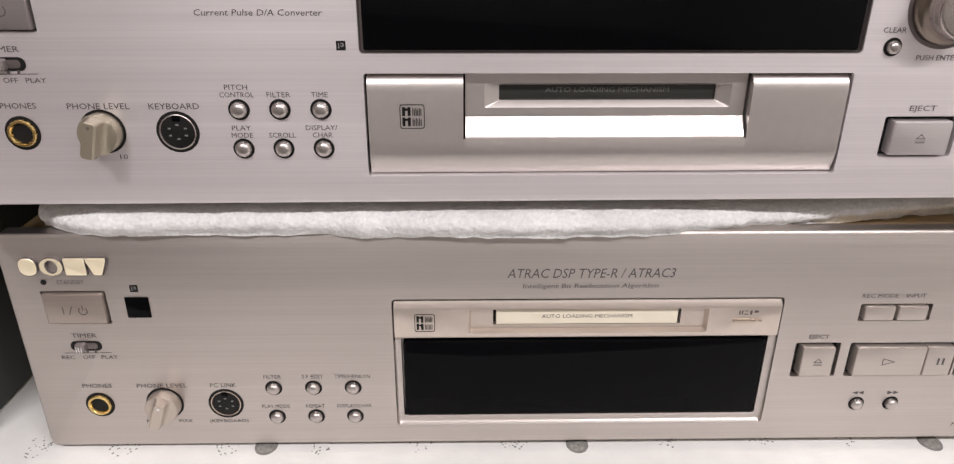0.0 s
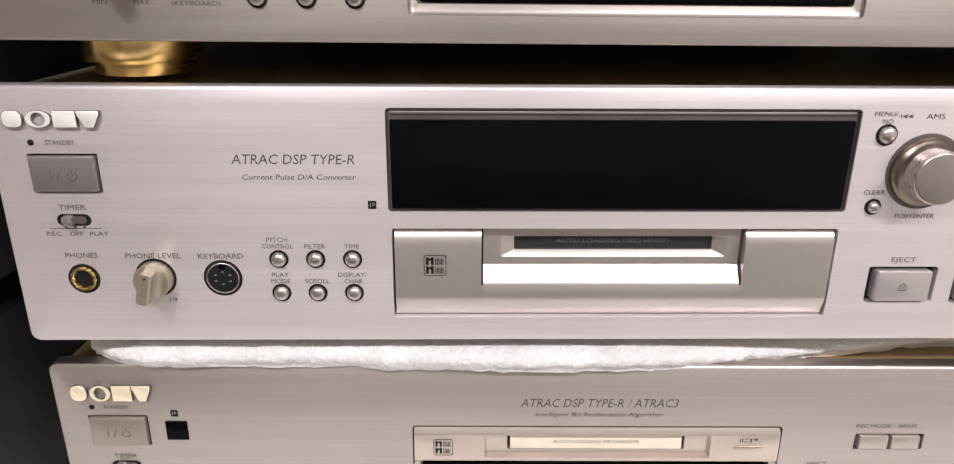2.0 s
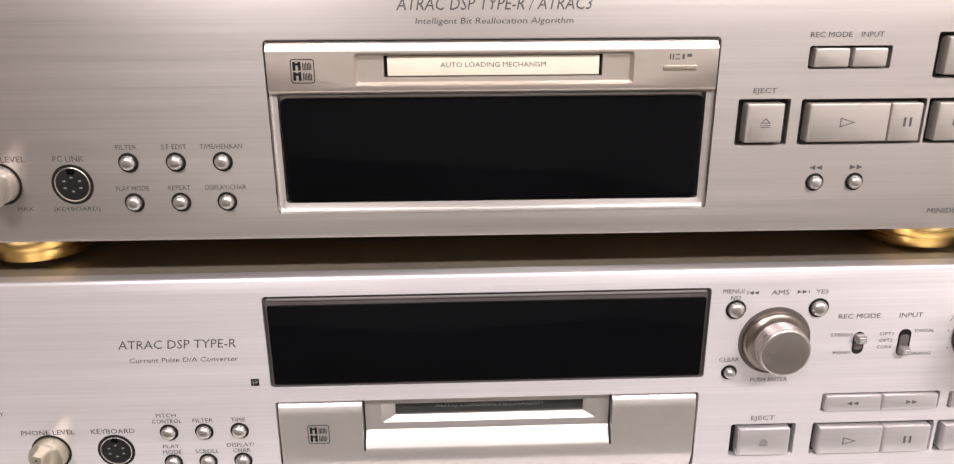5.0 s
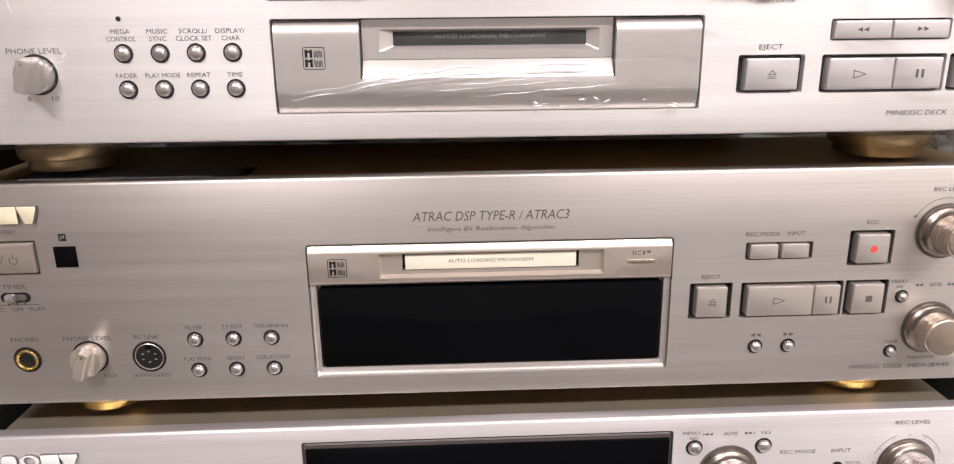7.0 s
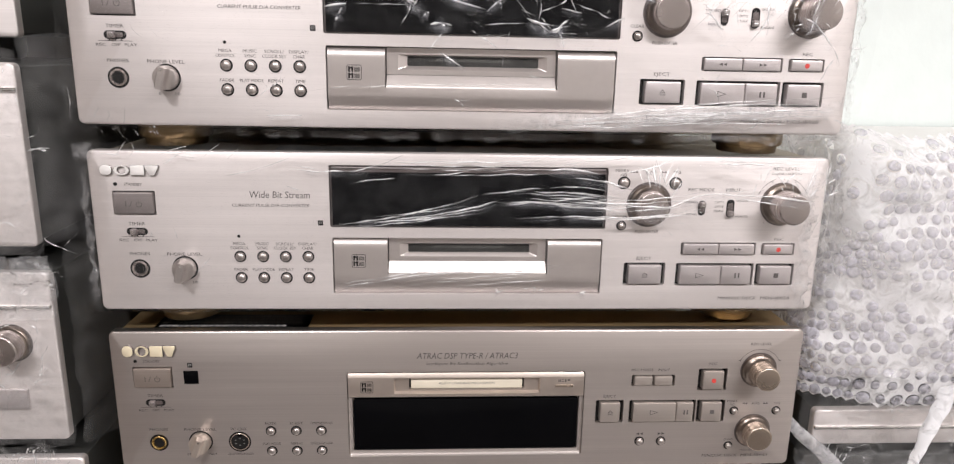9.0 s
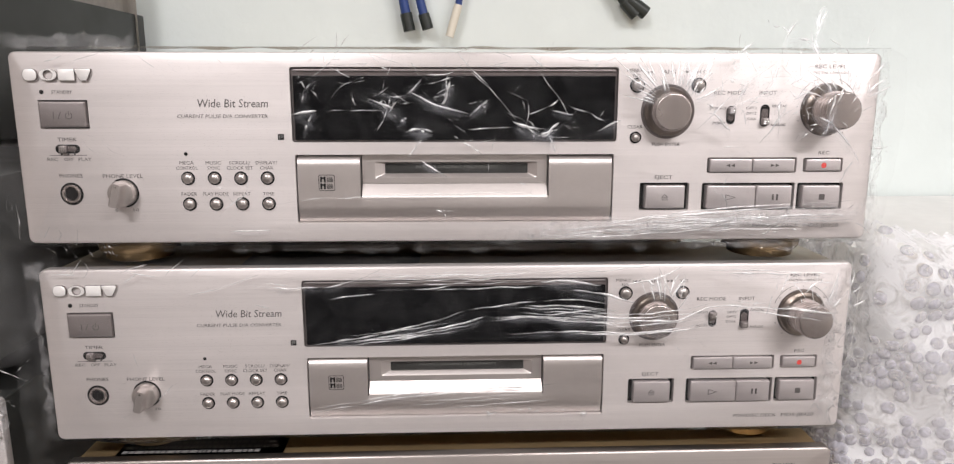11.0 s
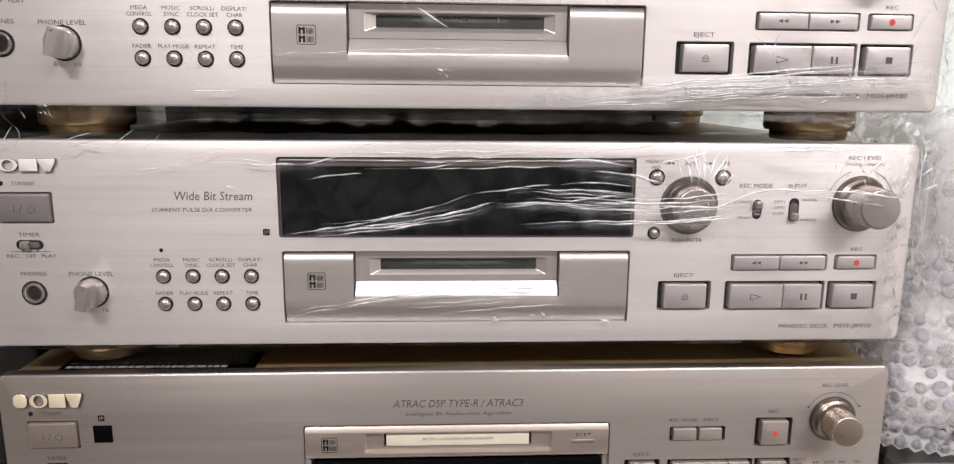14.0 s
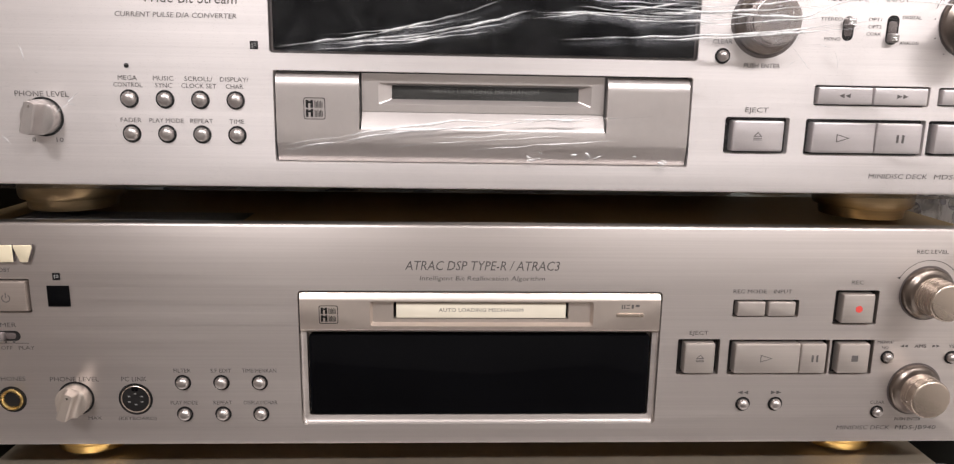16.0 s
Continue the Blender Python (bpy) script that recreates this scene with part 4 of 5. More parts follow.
def foam_sheet():
    """A soft white sheet with a torn front edge, squeezed between two decks."""
    nx, ny, nz = 150, 26, 7
    x0, x1, z0, z1 = -0.2010, 0.2060, 0.1172, 0.1262
    bm = bmesh.new()

    def front(x):
        k = (x + 0.2) / 0.4
        y = -0.0012 + 0.0035 * math.sin(k * 9.0) * (0.4 + k) + 0.022 * max(0.0, k - 0.42) ** 1.3 * 2.0
        if x < -0.17:
            y += 0.012 * ((-0.17 - x) / 0.03) ** 2
        return y + 0.0016 * noise.noise((x * 90, 0.0, 1.0)) + 0.0008 * noise.noise((x * 300, 2.0, 1.0))

    grid = {}
    for i in range(nx + 1):
        x = x0 + (x1 - x0) * i / nx
        f = front(x)
        ring = []
        for j in range(nz + 1):
            a = math.pi * j / nz
            bulge = 0.0048 * math.sin(a)
            z = z0 + (z1 - z0) * j / nz
            ring.append((x, f + 0.0045 - bulge + 0.0007 * noise.noise((x * 260, z * 260, 3.0)), z + 0.0007 * noise.noise((x * 180, z * 200, 9.0))))
        droop = 0.0026 * math.exp(-((x + 0.078) / 0.028) ** 2) + 0.0012 * math.exp(-((x + 0.165) / 0.02) ** 2)
        ring[0] = (ring[0][0], ring[0][1] - 0.002, ring[0][2] - 0.0002)
        ring[1] = (ring[1][0], ring[1][1], ring[1][2] - droop)
        ring[2] = (ring[2][0], ring[2][1], ring[2][2] - droop * 0.5)
        ring += [(x, 0.05, 0.1300), (x, 0.26, 0.1303), (x, 0.26, z0), (x, 0.10, z0)]
        grid[i] = [bm.verts.new(p) for p in ring]
    n = len(grid[0])
    for i in range(nx):
        for j in range(n):
            bm.faces.new((grid[i][j], grid[i + 1][j], grid[i + 1][(j + 1) % n], grid[i][(j + 1) % n]))
    bm.faces.new(grid[0])
    bm.faces.new(grid[nx])
    ob = finish("foam_sheet", bm, M_FOAM, None, "", 60)
    tagged(ob, "white packing foam sheet with a torn front edge between two decks", "foam sheet")


foam_sheet()

# ---- stickers on the cases ----


def sticker(x0, x1, y0, y1, z):
    root = tagged(new("sticker"), "dark grey paper sticker with rows of pale print on a deck", "sticker", "stickers on the decks")
    root.matrix_world = pose(x0, y0, z)
    w, d = x1 - x0, y1 - y0
    bm = bmesh.new()
    bm.faces.new([bm.verts.new(p) for p in ((0, 0, 0), (w, 0, 0), (w, d, 0), (0, d, 0))])
    bmesh.ops.solidify(bm, geom=bm.faces[:], thickness=0.0002)
    finish("paper", bm, M_STICKER, root)
    r = random.Random(int(z * 1000))
    for row in range(4):
        x, y = 0.003, d * (0.12 + 0.22 * row)
        while x < w * (0.93 if row else 0.85):
            l = r.uniform(0.0012, 0.0045)
            bm = bmesh.new()
            bm.faces.new([bm.verts.new(p) for p in ((x, y, 0.0003), (x + l, y, 0.0003), (x + l, y + d * 0.12, 0.0003), (x, y + d * 0.12, 0.0003))])
            finish("print_bar", bm, M_STICKINK, root)
            x += l + 0.0009


sticker(-0.1915, -0.0970, 0.0085, 0.0330, 0.3336)
sticker(-0.1135, -0.0175, 0.0085, 0.0330, 0.4440)

# ---- neighbouring stacks ----


def plain_deck(x0, x1, y, z0, z1, label, ridge=None, mat=None, mat_case=None):
    """A wrapped deck of the next stack: face plate, dark case, knob and keys near its inner end."""
    deck = tagged(new("hifi_deck"), label, "hifi deck", "decks of the next stacks")
    deck.matrix_world = pose(x0, y, z1)
    wide, high = (x1 - x0) * 1000, (z1 - z0) * 1000
    bm = bmesh.new()
    o = (0.0, 0.0, wide, high)
    loft(bm, [(rr(*o, 3.0, 5), -6.0), (rr(*o, 3.0, 5), -1.2), (rr(*inset(*o, 0.4), 3.0, 5), -0.4), (rr(*inset(*o, 1.2), 3.0, 5), 0.0)], True)
    part("front_panel", bm, mat or M_PALE, deck)
    bm = bmesh.new()
    loft(bm, [(rr(2.0, 2.0, wide - 2.0, high - 2.0, 1.0), -6.0), (rr(2.0, 2.0, wide - 2.0, high - 2.0, 1.0), -248.0)], True)
    part("case", bm, mat_case or M_DARK, deck)
    for cu in (40.0, wide - 40.0):
        for cw in (-40.0, -215.0):
            part("foot", slab_foot(cu, cw, high), M_DARK, deck)
    if ridge:
        part("panel_ridge", slab(0.5, ridge, wide - 0.5, ridge + 2.4, -0.2, 1.8, 0.6, 0.7), M_CHROME, deck)
    return deck


def slab_foot(cu, cw, high):
    bm = bmesh.new()
    rings = [[bm.verts.new(P(cu + r * math.cos(2 * math.pi * i / 24), v, cw + r * math.sin(2 * math.pi * i / 24))) for i in range(24)] for r, v in ((20, high - 3), (20, high + 9), (18, high + 12.5))]
    for a, b in zip(rings, rings[1:]):
        for i in range(24):
            bm.faces.new((a[i], a[(i + 1) % 24], b[(i + 1) % 24], b[i]))
    bm.faces.new(rings[-1])
    return bm


left_top = plain_deck(-0.6780, -0.2475, -0.002, 0.3885, 0.4925, "silver hifi deck wrapped in film, upper in the next stack", 13.0)
round_knob(left_top, 388.0, 51.0, 13.0, 12.0, 10.0, 16.0, M_KNOB_S)
left_mid = plain_deck(-0.6750, -0.2440, -0.002, 0.2645, 0.3730, "silver hifi deck wrapped in film with a metal ridge", 20.0)
round_knob(left_mid, 405.0, 44.0, 12.0, 11.0, 9.5, 14.0, M_KNOB_S)
key_well(left_mid, (330.0, 72.5, 414.0, 88.0), [(331.5, 372.0), (373.0, 412.0)], M_KEY_S)
key_well(left_top, (330.0, 80.0, 405.0, 92.0), [(331.5, 366.0), (367.0, 403.5)], M_KEY_S)
plain_deck(-0.6700, -0.2405, 0.004, 0.1400, 0.2480, "silver hifi deck under crumpled film in the next stack", 14.0)
plain_deck(-0.6800, -0.2480, 0.010, 0.0190, 0.1240, "dark hifi deck at the foot of the next stack", None, M_DARK)
plain_deck(-0.6900, -0.2600, 0.030, 0.5060, 0.6000, "pale hifi deck on top of the next stack", None)
plain_deck(0.2400, 0.6700, 0.026, 0.1300, 0.2310, "dark hifi deck in the other stack under film", None, M_DARK)
plain_deck(0.2400, 0.6700, 0.018, 0.2440, 0.2700, "slim pale tuner in the other stack under film", 11.5)
plain_deck(0.2400, 0.6700, 0.026, 0.0190, 0.1160, "dark hifi deck at the foot of the other stack", None, M_DARK)
plain_deck(0.2480, 0.6780, 0.040, 0.2830, 0.4380, "pale hifi deck bundled in bubble wrap", None, M_ROOM, M_BOARD)

# ---- bubble wrap round the right-hand bundle ----


def wrap_point(s, z):
    """Front of the bundle: s runs from the inner side over the rounded corner to the right."""
    r = 0.026
    if s < 0:
        x, y = 0.2300, 0.020 - s * 0.9
    elif s < r * 1.571:
        a = s / r
        x, y = 0.2300 + r * (1 - math.cos(a)), 0.020 - r * math.sin(a)
    else:
        x, y = 0.2300 + r + (s - r * 1.571), 0.020 - r
    top = max(0.0, (z - 0.425) / 0.035)
    y += 0.030 * top ** 2
    low = max(0.0, (0.315 - z) / 0.03)
    y += 0.006 * low
    q = Vector((s * 14, z * 14, 4.0))
    z += 0.007 * noise.noise(q * 1.6 + Vector((2, 8, 4)))
    y += 0.016 * noise.noise(q) + 0.008 * noise.noise(q * 2.6)
    x += 0.012 * noise.noise(q + Vector((9, 3, 1))) + 0.004 * noise.noise(q * 2.2 + Vector((9, 3, 1)))
    return Vector((x, y, z))


def bubble_wrap():
    root = tagged(new("bubble_wrap"), "clear crinkled bubble wrap bundled round a deck", "bubble wrap")
    verts, faces = [], []
    sheet_v, sheet_f = [], []
    pitch = 0.0088
    r0 = random.Random(3)
    rows = int(0.176 / (pitch * 0.866))
    for j in range(rows):
        for i in range(45):
            s, z = -0.09 + pitch * (i + 0.5 * (j % 2)), 0.288 + pitch * 0.866 * j
            patch = noise.noise((s * 15, z * 15, 2.0)) + 0.5 * noise.noise((s * 40, z * 40, 6.0))
            if z > 0.37:
                share = 0.05 if abs(s - 0.052) < (0.446 - z) * 0.75 + 0.006 or s > 0.07 else 0.6
            else:
                share = 0.8 if abs(z - 0.357) < 0.011 else 0.04
            flat = r0.random() < share + 0.5 * max(0.0, patch)
            rim = pitch * 0.42 * r0.uniform(0.7, 1.05)
            base, lean, squash = len(sheet_v), r0.uniform(0, 3.14), r0.uniform(0.8, 1.0)
            for m in range(24):
                a = 2 * math.pi * m / 24
                hexa = pitch * 0.5 / math.cos((a + math.pi / 6) % (math.pi / 3) - math.pi / 6) * 1.01
                hole = rim * (squash + (1 - squash) * abs(math.cos(a - lean)))
                for rad in (hexa, hole):
                    sheet_v.append(wrap_point(s + rad * math.cos(a), z + rad * math.sin(a)))
            for m in range(24):
                k = (m + 1) % 24
                sheet_f.append((base + 2 * m, base + 2 * k, base + 2 * k + 1, base + 2 * m + 1))
            if flat:
                sheet_v.append(wrap_point(s, z))
                sheet_f += [(base + 2 * m + 1, base + 2 * ((m + 1) % 24) + 1, base + 48) for m in range(24)]
                continue
            c = wrap_point(s, z)
            n = (wrap_point(s + 0.002, z) - c).cross(wrap_point(s, z + 0.002) - c).normalized()
            if n.y > 0:
                n.negate()
            t = n.orthogonal().normalized()
            b = n.cross(t)
            rad, tall, base = rim * 1.04, 0.0019 * r0.uniform(0.5, 1.1), len(verts)
            for k, (rr_, h) in enumerate(((1.0, 0.0), (0.96, 0.45), (0.75, 0.82), (0.4, 1.0))):
                for m in range(14):
                    a = 2 * math.pi * m / 14
                    verts.append(c + (t * math.cos(a) + b * math.sin(a)) * rad * rr_ + n * (0.0003 + tall * h))
            for k in range(3):
                for m in range(14):
                    faces.append((base + k * 14 + m, base + k * 14 + (m + 1) % 14, base + (k + 1) * 14 + (m + 1) % 14, base + (k + 1) * 14 + m))
            faces.append(tuple(base + 42 + m for m in range(14)))
    me = bpy.data.meshes.new("backing_film")
    me.from_pydata(sheet_v, [], sheet_f)
    for p in me.polygons:
        p.use_smooth = True
    me.materials.append(M_SHEET)
    ob = new("backing_film", me)
    ob.parent = root
    tagged(ob, "thin milky backing film", "", "", "stuff")
    me = bpy.data.meshes.new("bubble_layer")
    me.from_pydata(verts, [], faces)
    for p in me.polygons:
        p.use_smooth = True
    me.materials.append(M_BUBBLE)
    ob = new("bubble_layer", me)
    ob.parent = root
    tagged(ob, "rows of air bubbles tinted grey for their shade", "", "", "stuff")


bubble_wrap()

# ---- clear film ----


def film_bulge(u, v, tents, base):
    w = base
    for cu, cv, r, depth in tents:
        d = math.hypot(u - cu, v - cv)
        w = max(w, base + (depth + 1.4 - base) * math.exp(-(max(0.0, d - r - 1.0) / (depth * 2.4)) ** 2))
    return w


TENTS = ((322.8, 28.9, 9.2, 10.6), (403.6, 28.0, 9.0, 17.5), (49.8, 70.0, 5.0, 11.6))


def ridge(bm, pts, w_of, width, tall, lift=0.25, soft=0.85, ease=6):
    """A folded streak: a thin tapered ridge along (u, v) points, fading towards its edges."""
    layer = bm.verts.layers.float.new("fade")
    fine = []
    for (a, b), (c, d) in zip(pts, pts[1:]):
        k = max(2, int(math.hypot(c - a, d - b) / 2.0))
        fine += [(a + (c - a) * i / k, b + (d - b) * i / k) for i in range(k)]
    fine.append(pts[-1])
    for _ in range(ease):
        fine = [fine[0]] + [((p[0] + 2 * q[0] + s[0]) / 4, (p[1] + 2 * q[1] + s[1]) / 4) for p, q, s in zip(fine, fine[1:], fine[2:])] + [fine[-1]]
    rows, n = [], len(fine)
    fine = [(u + 0.5 * noise.noise((u * 0.15, v * 0.15, 7.0)), v + 0.8 * noise.noise((u * 0.09, v * 0.09, 3.0)) + 0.12 * noise.noise((u * 0.5, v * 0.5, 5.0))) for u, v in fine]
    for i, (u, v) in enumerate(fine):
        a, b = fine[max(0, i - 1)], fine[min(n - 1, i + 1)]
        du, dv = b[0] - a[0], b[1] - a[1]
        l = math.hypot(du, dv) or 1.0
        nu, nv = -dv / l, du / l
        gaps = 0.62 + 0.75 * noise.noise((i * 0.21, pts[0][0], 1.0)) if ease > 2 else max(0.0, 0.45 + 1.5 * noise.noise((i * 0.33, pts[0][0], 1.0)))
        t = math.sin(math.pi * (i + 0.4) / (n + 0.2)) ** 0.7 * gaps
        h = width * 0.5 * max(0.12, t)
        w = w_of(u, v) + lift
        row = []
        for k, g, fade in ((-1, 0.0, 0.0), (-0.4, 0.7, soft), (0.0, 1.0, 1.0), (0.4, 0.7, soft), (1, 0.0, 0.0)):
            vert = bm.verts.new(P(u + nu * h * k, v + nv * h * k, w + tall * t * g))
            vert[layer] = fade * min(1.0, 1.4 * t)
            row.append(vert)
        rows.append(row)
    for a, b in zip(rows, rows[1:]):
        for k in range(4):
            bm.faces.new((a[k], b[k], b[k + 1], a[k + 1]))


def film_wrap(name_pose, label, seed, base, creases, crumple, rough_wave):
    root = tagged(new("plastic_wrap"), label, "plastic wrap", "film wraps")
    root.matrix_world = name_pose
    bm = bmesh.new()
    off = Vector((seed * 7.3, seed * 3.1, 0))

    def depth(u, v):
        w = film_bulge(u, v, TENTS, base)
        q = Vector((u * 0.02, v * 0.07, 0)) + off
        return w + rough_wave * (noise.noise(q) + 0.6 * noise.noise(q * 3.0) + 0.3 * noise.noise(Vector((u * 0.22, v * 0.22, 5)) + off))

    nu, nv = 190, 52
    grid = []
    for i in range(nu + 1):
        u = -5.0 + 440.0 * i / nu
        col = []
        for k, back in ((0, 34.0), (1, 14.0)):
            col.append(P(u, -3.0 + 1.2 * noise.noise((u * 0.05, k, seed)), -back))
        for j in range(nv + 1):
            v = -2.5 + 99.0 * j / nv
            edge = min(1.0, max(0.0, (v + 2.5) / 5.0)) * min(1.0, max(0.0, (97.0 - v) / 4.0))
            col.append(P(u, v, -2.0 + (depth(u, v) + 2.0) * edge))
        col.append(P(u, 97.6 + 0.8 * noise.noise((u * 0.06, 5, seed)), -16.0))
        grid.append([bm.verts.new(p) for p in col])
    for a, b in zip(grid, grid[1:]):
        for j in range(len(a) - 1):
            bm.faces.new((a[j], b[j], b[j + 1], a[j + 1]))
    finish("film", bm, M_WRAP, root, "clear stretched film", 180)
    # folds drawn in white, so their highlights are painted on
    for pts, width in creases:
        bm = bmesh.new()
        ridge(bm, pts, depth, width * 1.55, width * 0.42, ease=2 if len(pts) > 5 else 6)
        finish("glint_crease", bm, M_GLINT, root, "", 180)
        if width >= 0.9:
            # broad pale band below the fold: sheen painted as colour
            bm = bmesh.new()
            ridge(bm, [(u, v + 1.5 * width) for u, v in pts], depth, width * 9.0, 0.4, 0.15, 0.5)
            finish("soft_sheen", bm, M_SHEEN, root, "", 180)
    for u0, u1, v0, v1, w0, w1, amp, rise in crumple:
        bm = bmesh.new()
        n, m = max(10, int((u1 - u0) / 1.6)), max(10, int((v1 - v0) / 1.6))
        layer = bm.verts.layers.float.new("fade")
        vs = []
        for i in range(n + 1):
            col = []
            for j in range(m + 1):
                a, b = i / n, j / m
                q = Vector((a * (u1 - u0) * 0.11, b * (v1 - v0) * 0.11, seed))
                du, dv = 3.0 * noise.noise(q + Vector((3, 1, 2))), 3.0 * noise.noise(q + Vector((8, 5, 2)))
                fold = abs(noise.noise(q * 1.3)) + 0.6 * abs(noise.noise(q * 3.1)) + 0.25 * noise.noise(q * 7.0)
                col.append(bm.verts.new(P(u0 + (u1 - u0) * a + du, v0 + (v1 - v0) * b + dv - rise * a ** 0.8, w0 + (w1 - w0) * a + amp * fold)))
                col[-1][layer] = min(1.0, 6.0 * min(a, 1 - a) + 0.15) * min(1.0, 4.0 * min(b, 1 - b) + 0.1)
            vs.append(col)
        for a, b in zip(vs, vs[1:]):
            for j in range(m):
                bm.faces.new((a[j], b[j], b[j + 1], a[j + 1]))
        finish("crumpled_film", bm, M_WRAP2, root, "crumpled bunched film", 180)
    return root


def fan(cu, cv, r0, r1, a0, a1, n, seed, width):
    """Creases that radiate from a knob."""
    r = random.Random(seed)
    out = []
    for i in range(n):
        a = radians(a0 + (a1 - a0) * (i + r.uniform(-0.3, 0.3)) / max(1, n - 1))
        b = a + r.uniform(-0.12, 0.12)
        s, e = r0 * r.uniform(0.9, 1.25), r1 * r.uniform(0.5, 1.0)
        out.append(([(cu + s * math.cos(a), cv + s * math.sin(a)), (cu + (s + e) / 2 * math.cos((a + b) / 2), cv + (s + e) / 2 * math.sin((a + b) / 2)),
                     (cu + e * math.cos(b), cv + e * math.sin(b))], width * r.uniform(0.5, 1.2)))
    return out


def scatter(n, u0, v0, u1, v1, seed, length, tilt, width):
    r = random.Random(seed)
    out = []
    for i in range(n):
        u, v, a, l = r.uniform(u0, u1), r.uniform(v0, v1), radians(tilt + r.uniform(-40, 40)), length * r.uniform(0.3, 1.2)
        out.append(([(u, v), (u + l * 0.5 * math.cos(a), v + l * 0.5 * math.sin(a) + r.uniform(-0.6, 0.6)), (u + l * math.cos(a), v + l * math.sin(a))], width * r.uniform(0.4, 1.2)))
    return out


def web(n, u0, v0, u1, v1, seed, length, tilt, spread, width):
    """Sharp kinked creases that wander and fork, as crumpled film has them."""
    r = random.Random(seed)
    out = []

    def wander(u, v, a, l, wide, fork):
        pts, steps = [(u, v)], r.randint(6, 9)
        for k in range(steps):
            a += radians(r.gauss(0, 13) + (r.choice((-38, 38)) if r.random() < 0.16 else 0))
            u, v = u + l / steps * math.cos(a), v + l / steps * math.sin(a)
            pts.append((u, v))
            if fork and k in (2, 4) and r.random() < 0.55:
                wander(u, v, a + radians(r.choice((-1, 1)) * r.uniform(30, 75)), l * r.uniform(0.25, 0.6), wide * 0.7, False)
        out.append((pts, wide))
    for i in range(n):
        wander(r.uniform(u0, u1), r.uniform(v0, v1), radians(tilt + r.uniform(-spread, spread)), length * r.uniform(0.35, 1.2), width * (0.3 + 1.2 * r.random() ** 2), True)
    return out


def gather(n, left, right, seed, width, bow=0.0):
    """Long creases that run together: each from a point of the left span to one of the right span."""
    r = random.Random(seed)
    out = []
    for i in range(n):
        a, b = r.random(), r.random() * 0.4
        c = min(1.0, max(0.0, a + r.uniform(-0.15, 0.15)))
        p = (left[0] + (left[2] - left[0]) * a + r.uniform(-6, 12), left[1] + (left[3] - left[1]) * a)
        q = (right[0] + (right[2] - right[0]) * c + r.uniform(-6, 6), right[1] + (right[3] - right[1]) * c)
        s0, s1 = b, r.uniform(0.75, 1.0)
        line = [(p[0] + (q[0] - p[0]) * t, p[1] + (q[1] - p[1]) * t + bow * math.sin(math.pi * t) + r.uniform(-0.5, 0.5)) for t in (s0, s0 + (s1 - s0) * 0.33, s0 + (s1 - s0) * 0.66, s1)]
        out.append((line, width * r.uniform(0.3, 1.0)))
    return out


creases_d = [([(110.2, 9.0), (133.3, 10.5), (147.9, 10.2), (162.7, 6.7), (181.1, -0.6)], 1.0), ([(147.6, 16.8), (172.7, 14.2)], 0.8),
             ([(137.4, 42.2), (173.4, 37.0), (203.5, 29.4), (221.6, 23.5)], 1.5), ([(150.0, 43.0), (190.0, 39.0), (214.0, 32.0)], 0.8), ([(221.6, 23.5), (257.8, 18.5)], 0.7),
             ([(138.5, 78.3), (172.2, 72.6), (202.8, 68.1), (233.6, 67.5), (280.2, 65.3)], 1.3), ([(138.0, 80.0), (170.0, 74.8), (200.0, 70.0)], 0.7),
             ([(257.7, 8.7), (274.3, 7.7), (292.0, 10.0)], 1.2), ([(275.9, 12.6), (297.2, 14.8), (310.0, 18.0)], 1.6), ([(268.0, 26.5), (297.6, 26.9), (331.7, 28.4), (343.7, 22.4), (371.4, 18.1)], 1.2),
             ([(242.8, 36.8), (279.4, 35.5), (297.9, 35.1), (331.9, 33.2), (357.4, 28.2)], 1.1), ([(294.2, 10.7), (321.4, 5.1), (336.2, -1.0)], 0.8), ([(270.0, 5.1), (300.0, 1.1), (318.0, -1.1)], 0.8),
             ([(76.7, 13.3), (89.8, 11.1), (113.5, 3.1)], 0.7), ([(419.7, 0.1), (419.0, 23.5), (417.4, 33.1)], 0.8), ([(413.0, 0.1), (411.0, 20.0)], 0.5), ([(424.0, 3.0), (423.0, 40.0), (420.0, 70.0)], 0.6),
             ([(174.3, 12.1), (203.9, 11.6), (233.7, 5.3), (281.7, 1.4)], 0.6), ([(230.0, 30.0), (262.0, 27.0), (296.0, 22.0)], 0.8), ([(300.0, 20.0), (280.0, 18.0), (262.0, 18.5)], 0.7)]
creases_d += fan(322.8, 28.9, 10.5, 31.0, -105, -38, 6, 11, 1.2) + fan(403.6, 28.0, 12.0, 30.0, -130, -50, 8, 12, 0.8)
creases_d += gather(9, (222.0, 10.0, 236.0, 40.0), (312.0, 18.0, 316.0, 38.0), 61, 1.3, -1.0) + gather(6, (262.0, 24.0, 262.0, 38.0), (372.0, 14.0, 360.0, 30.0), 62, 0.9, 2.0)
creases_d += gather(7, (120.0, 2.0, 150.0, 11.0), (290.0, 0.0, 300.0, 9.0), 63, 0.7, 1.5) + gather(4, (138.0, 38.0, 140.0, 43.0), (230.0, 22.0, 250.0, 34.0), 64, 1.5, 2.0)
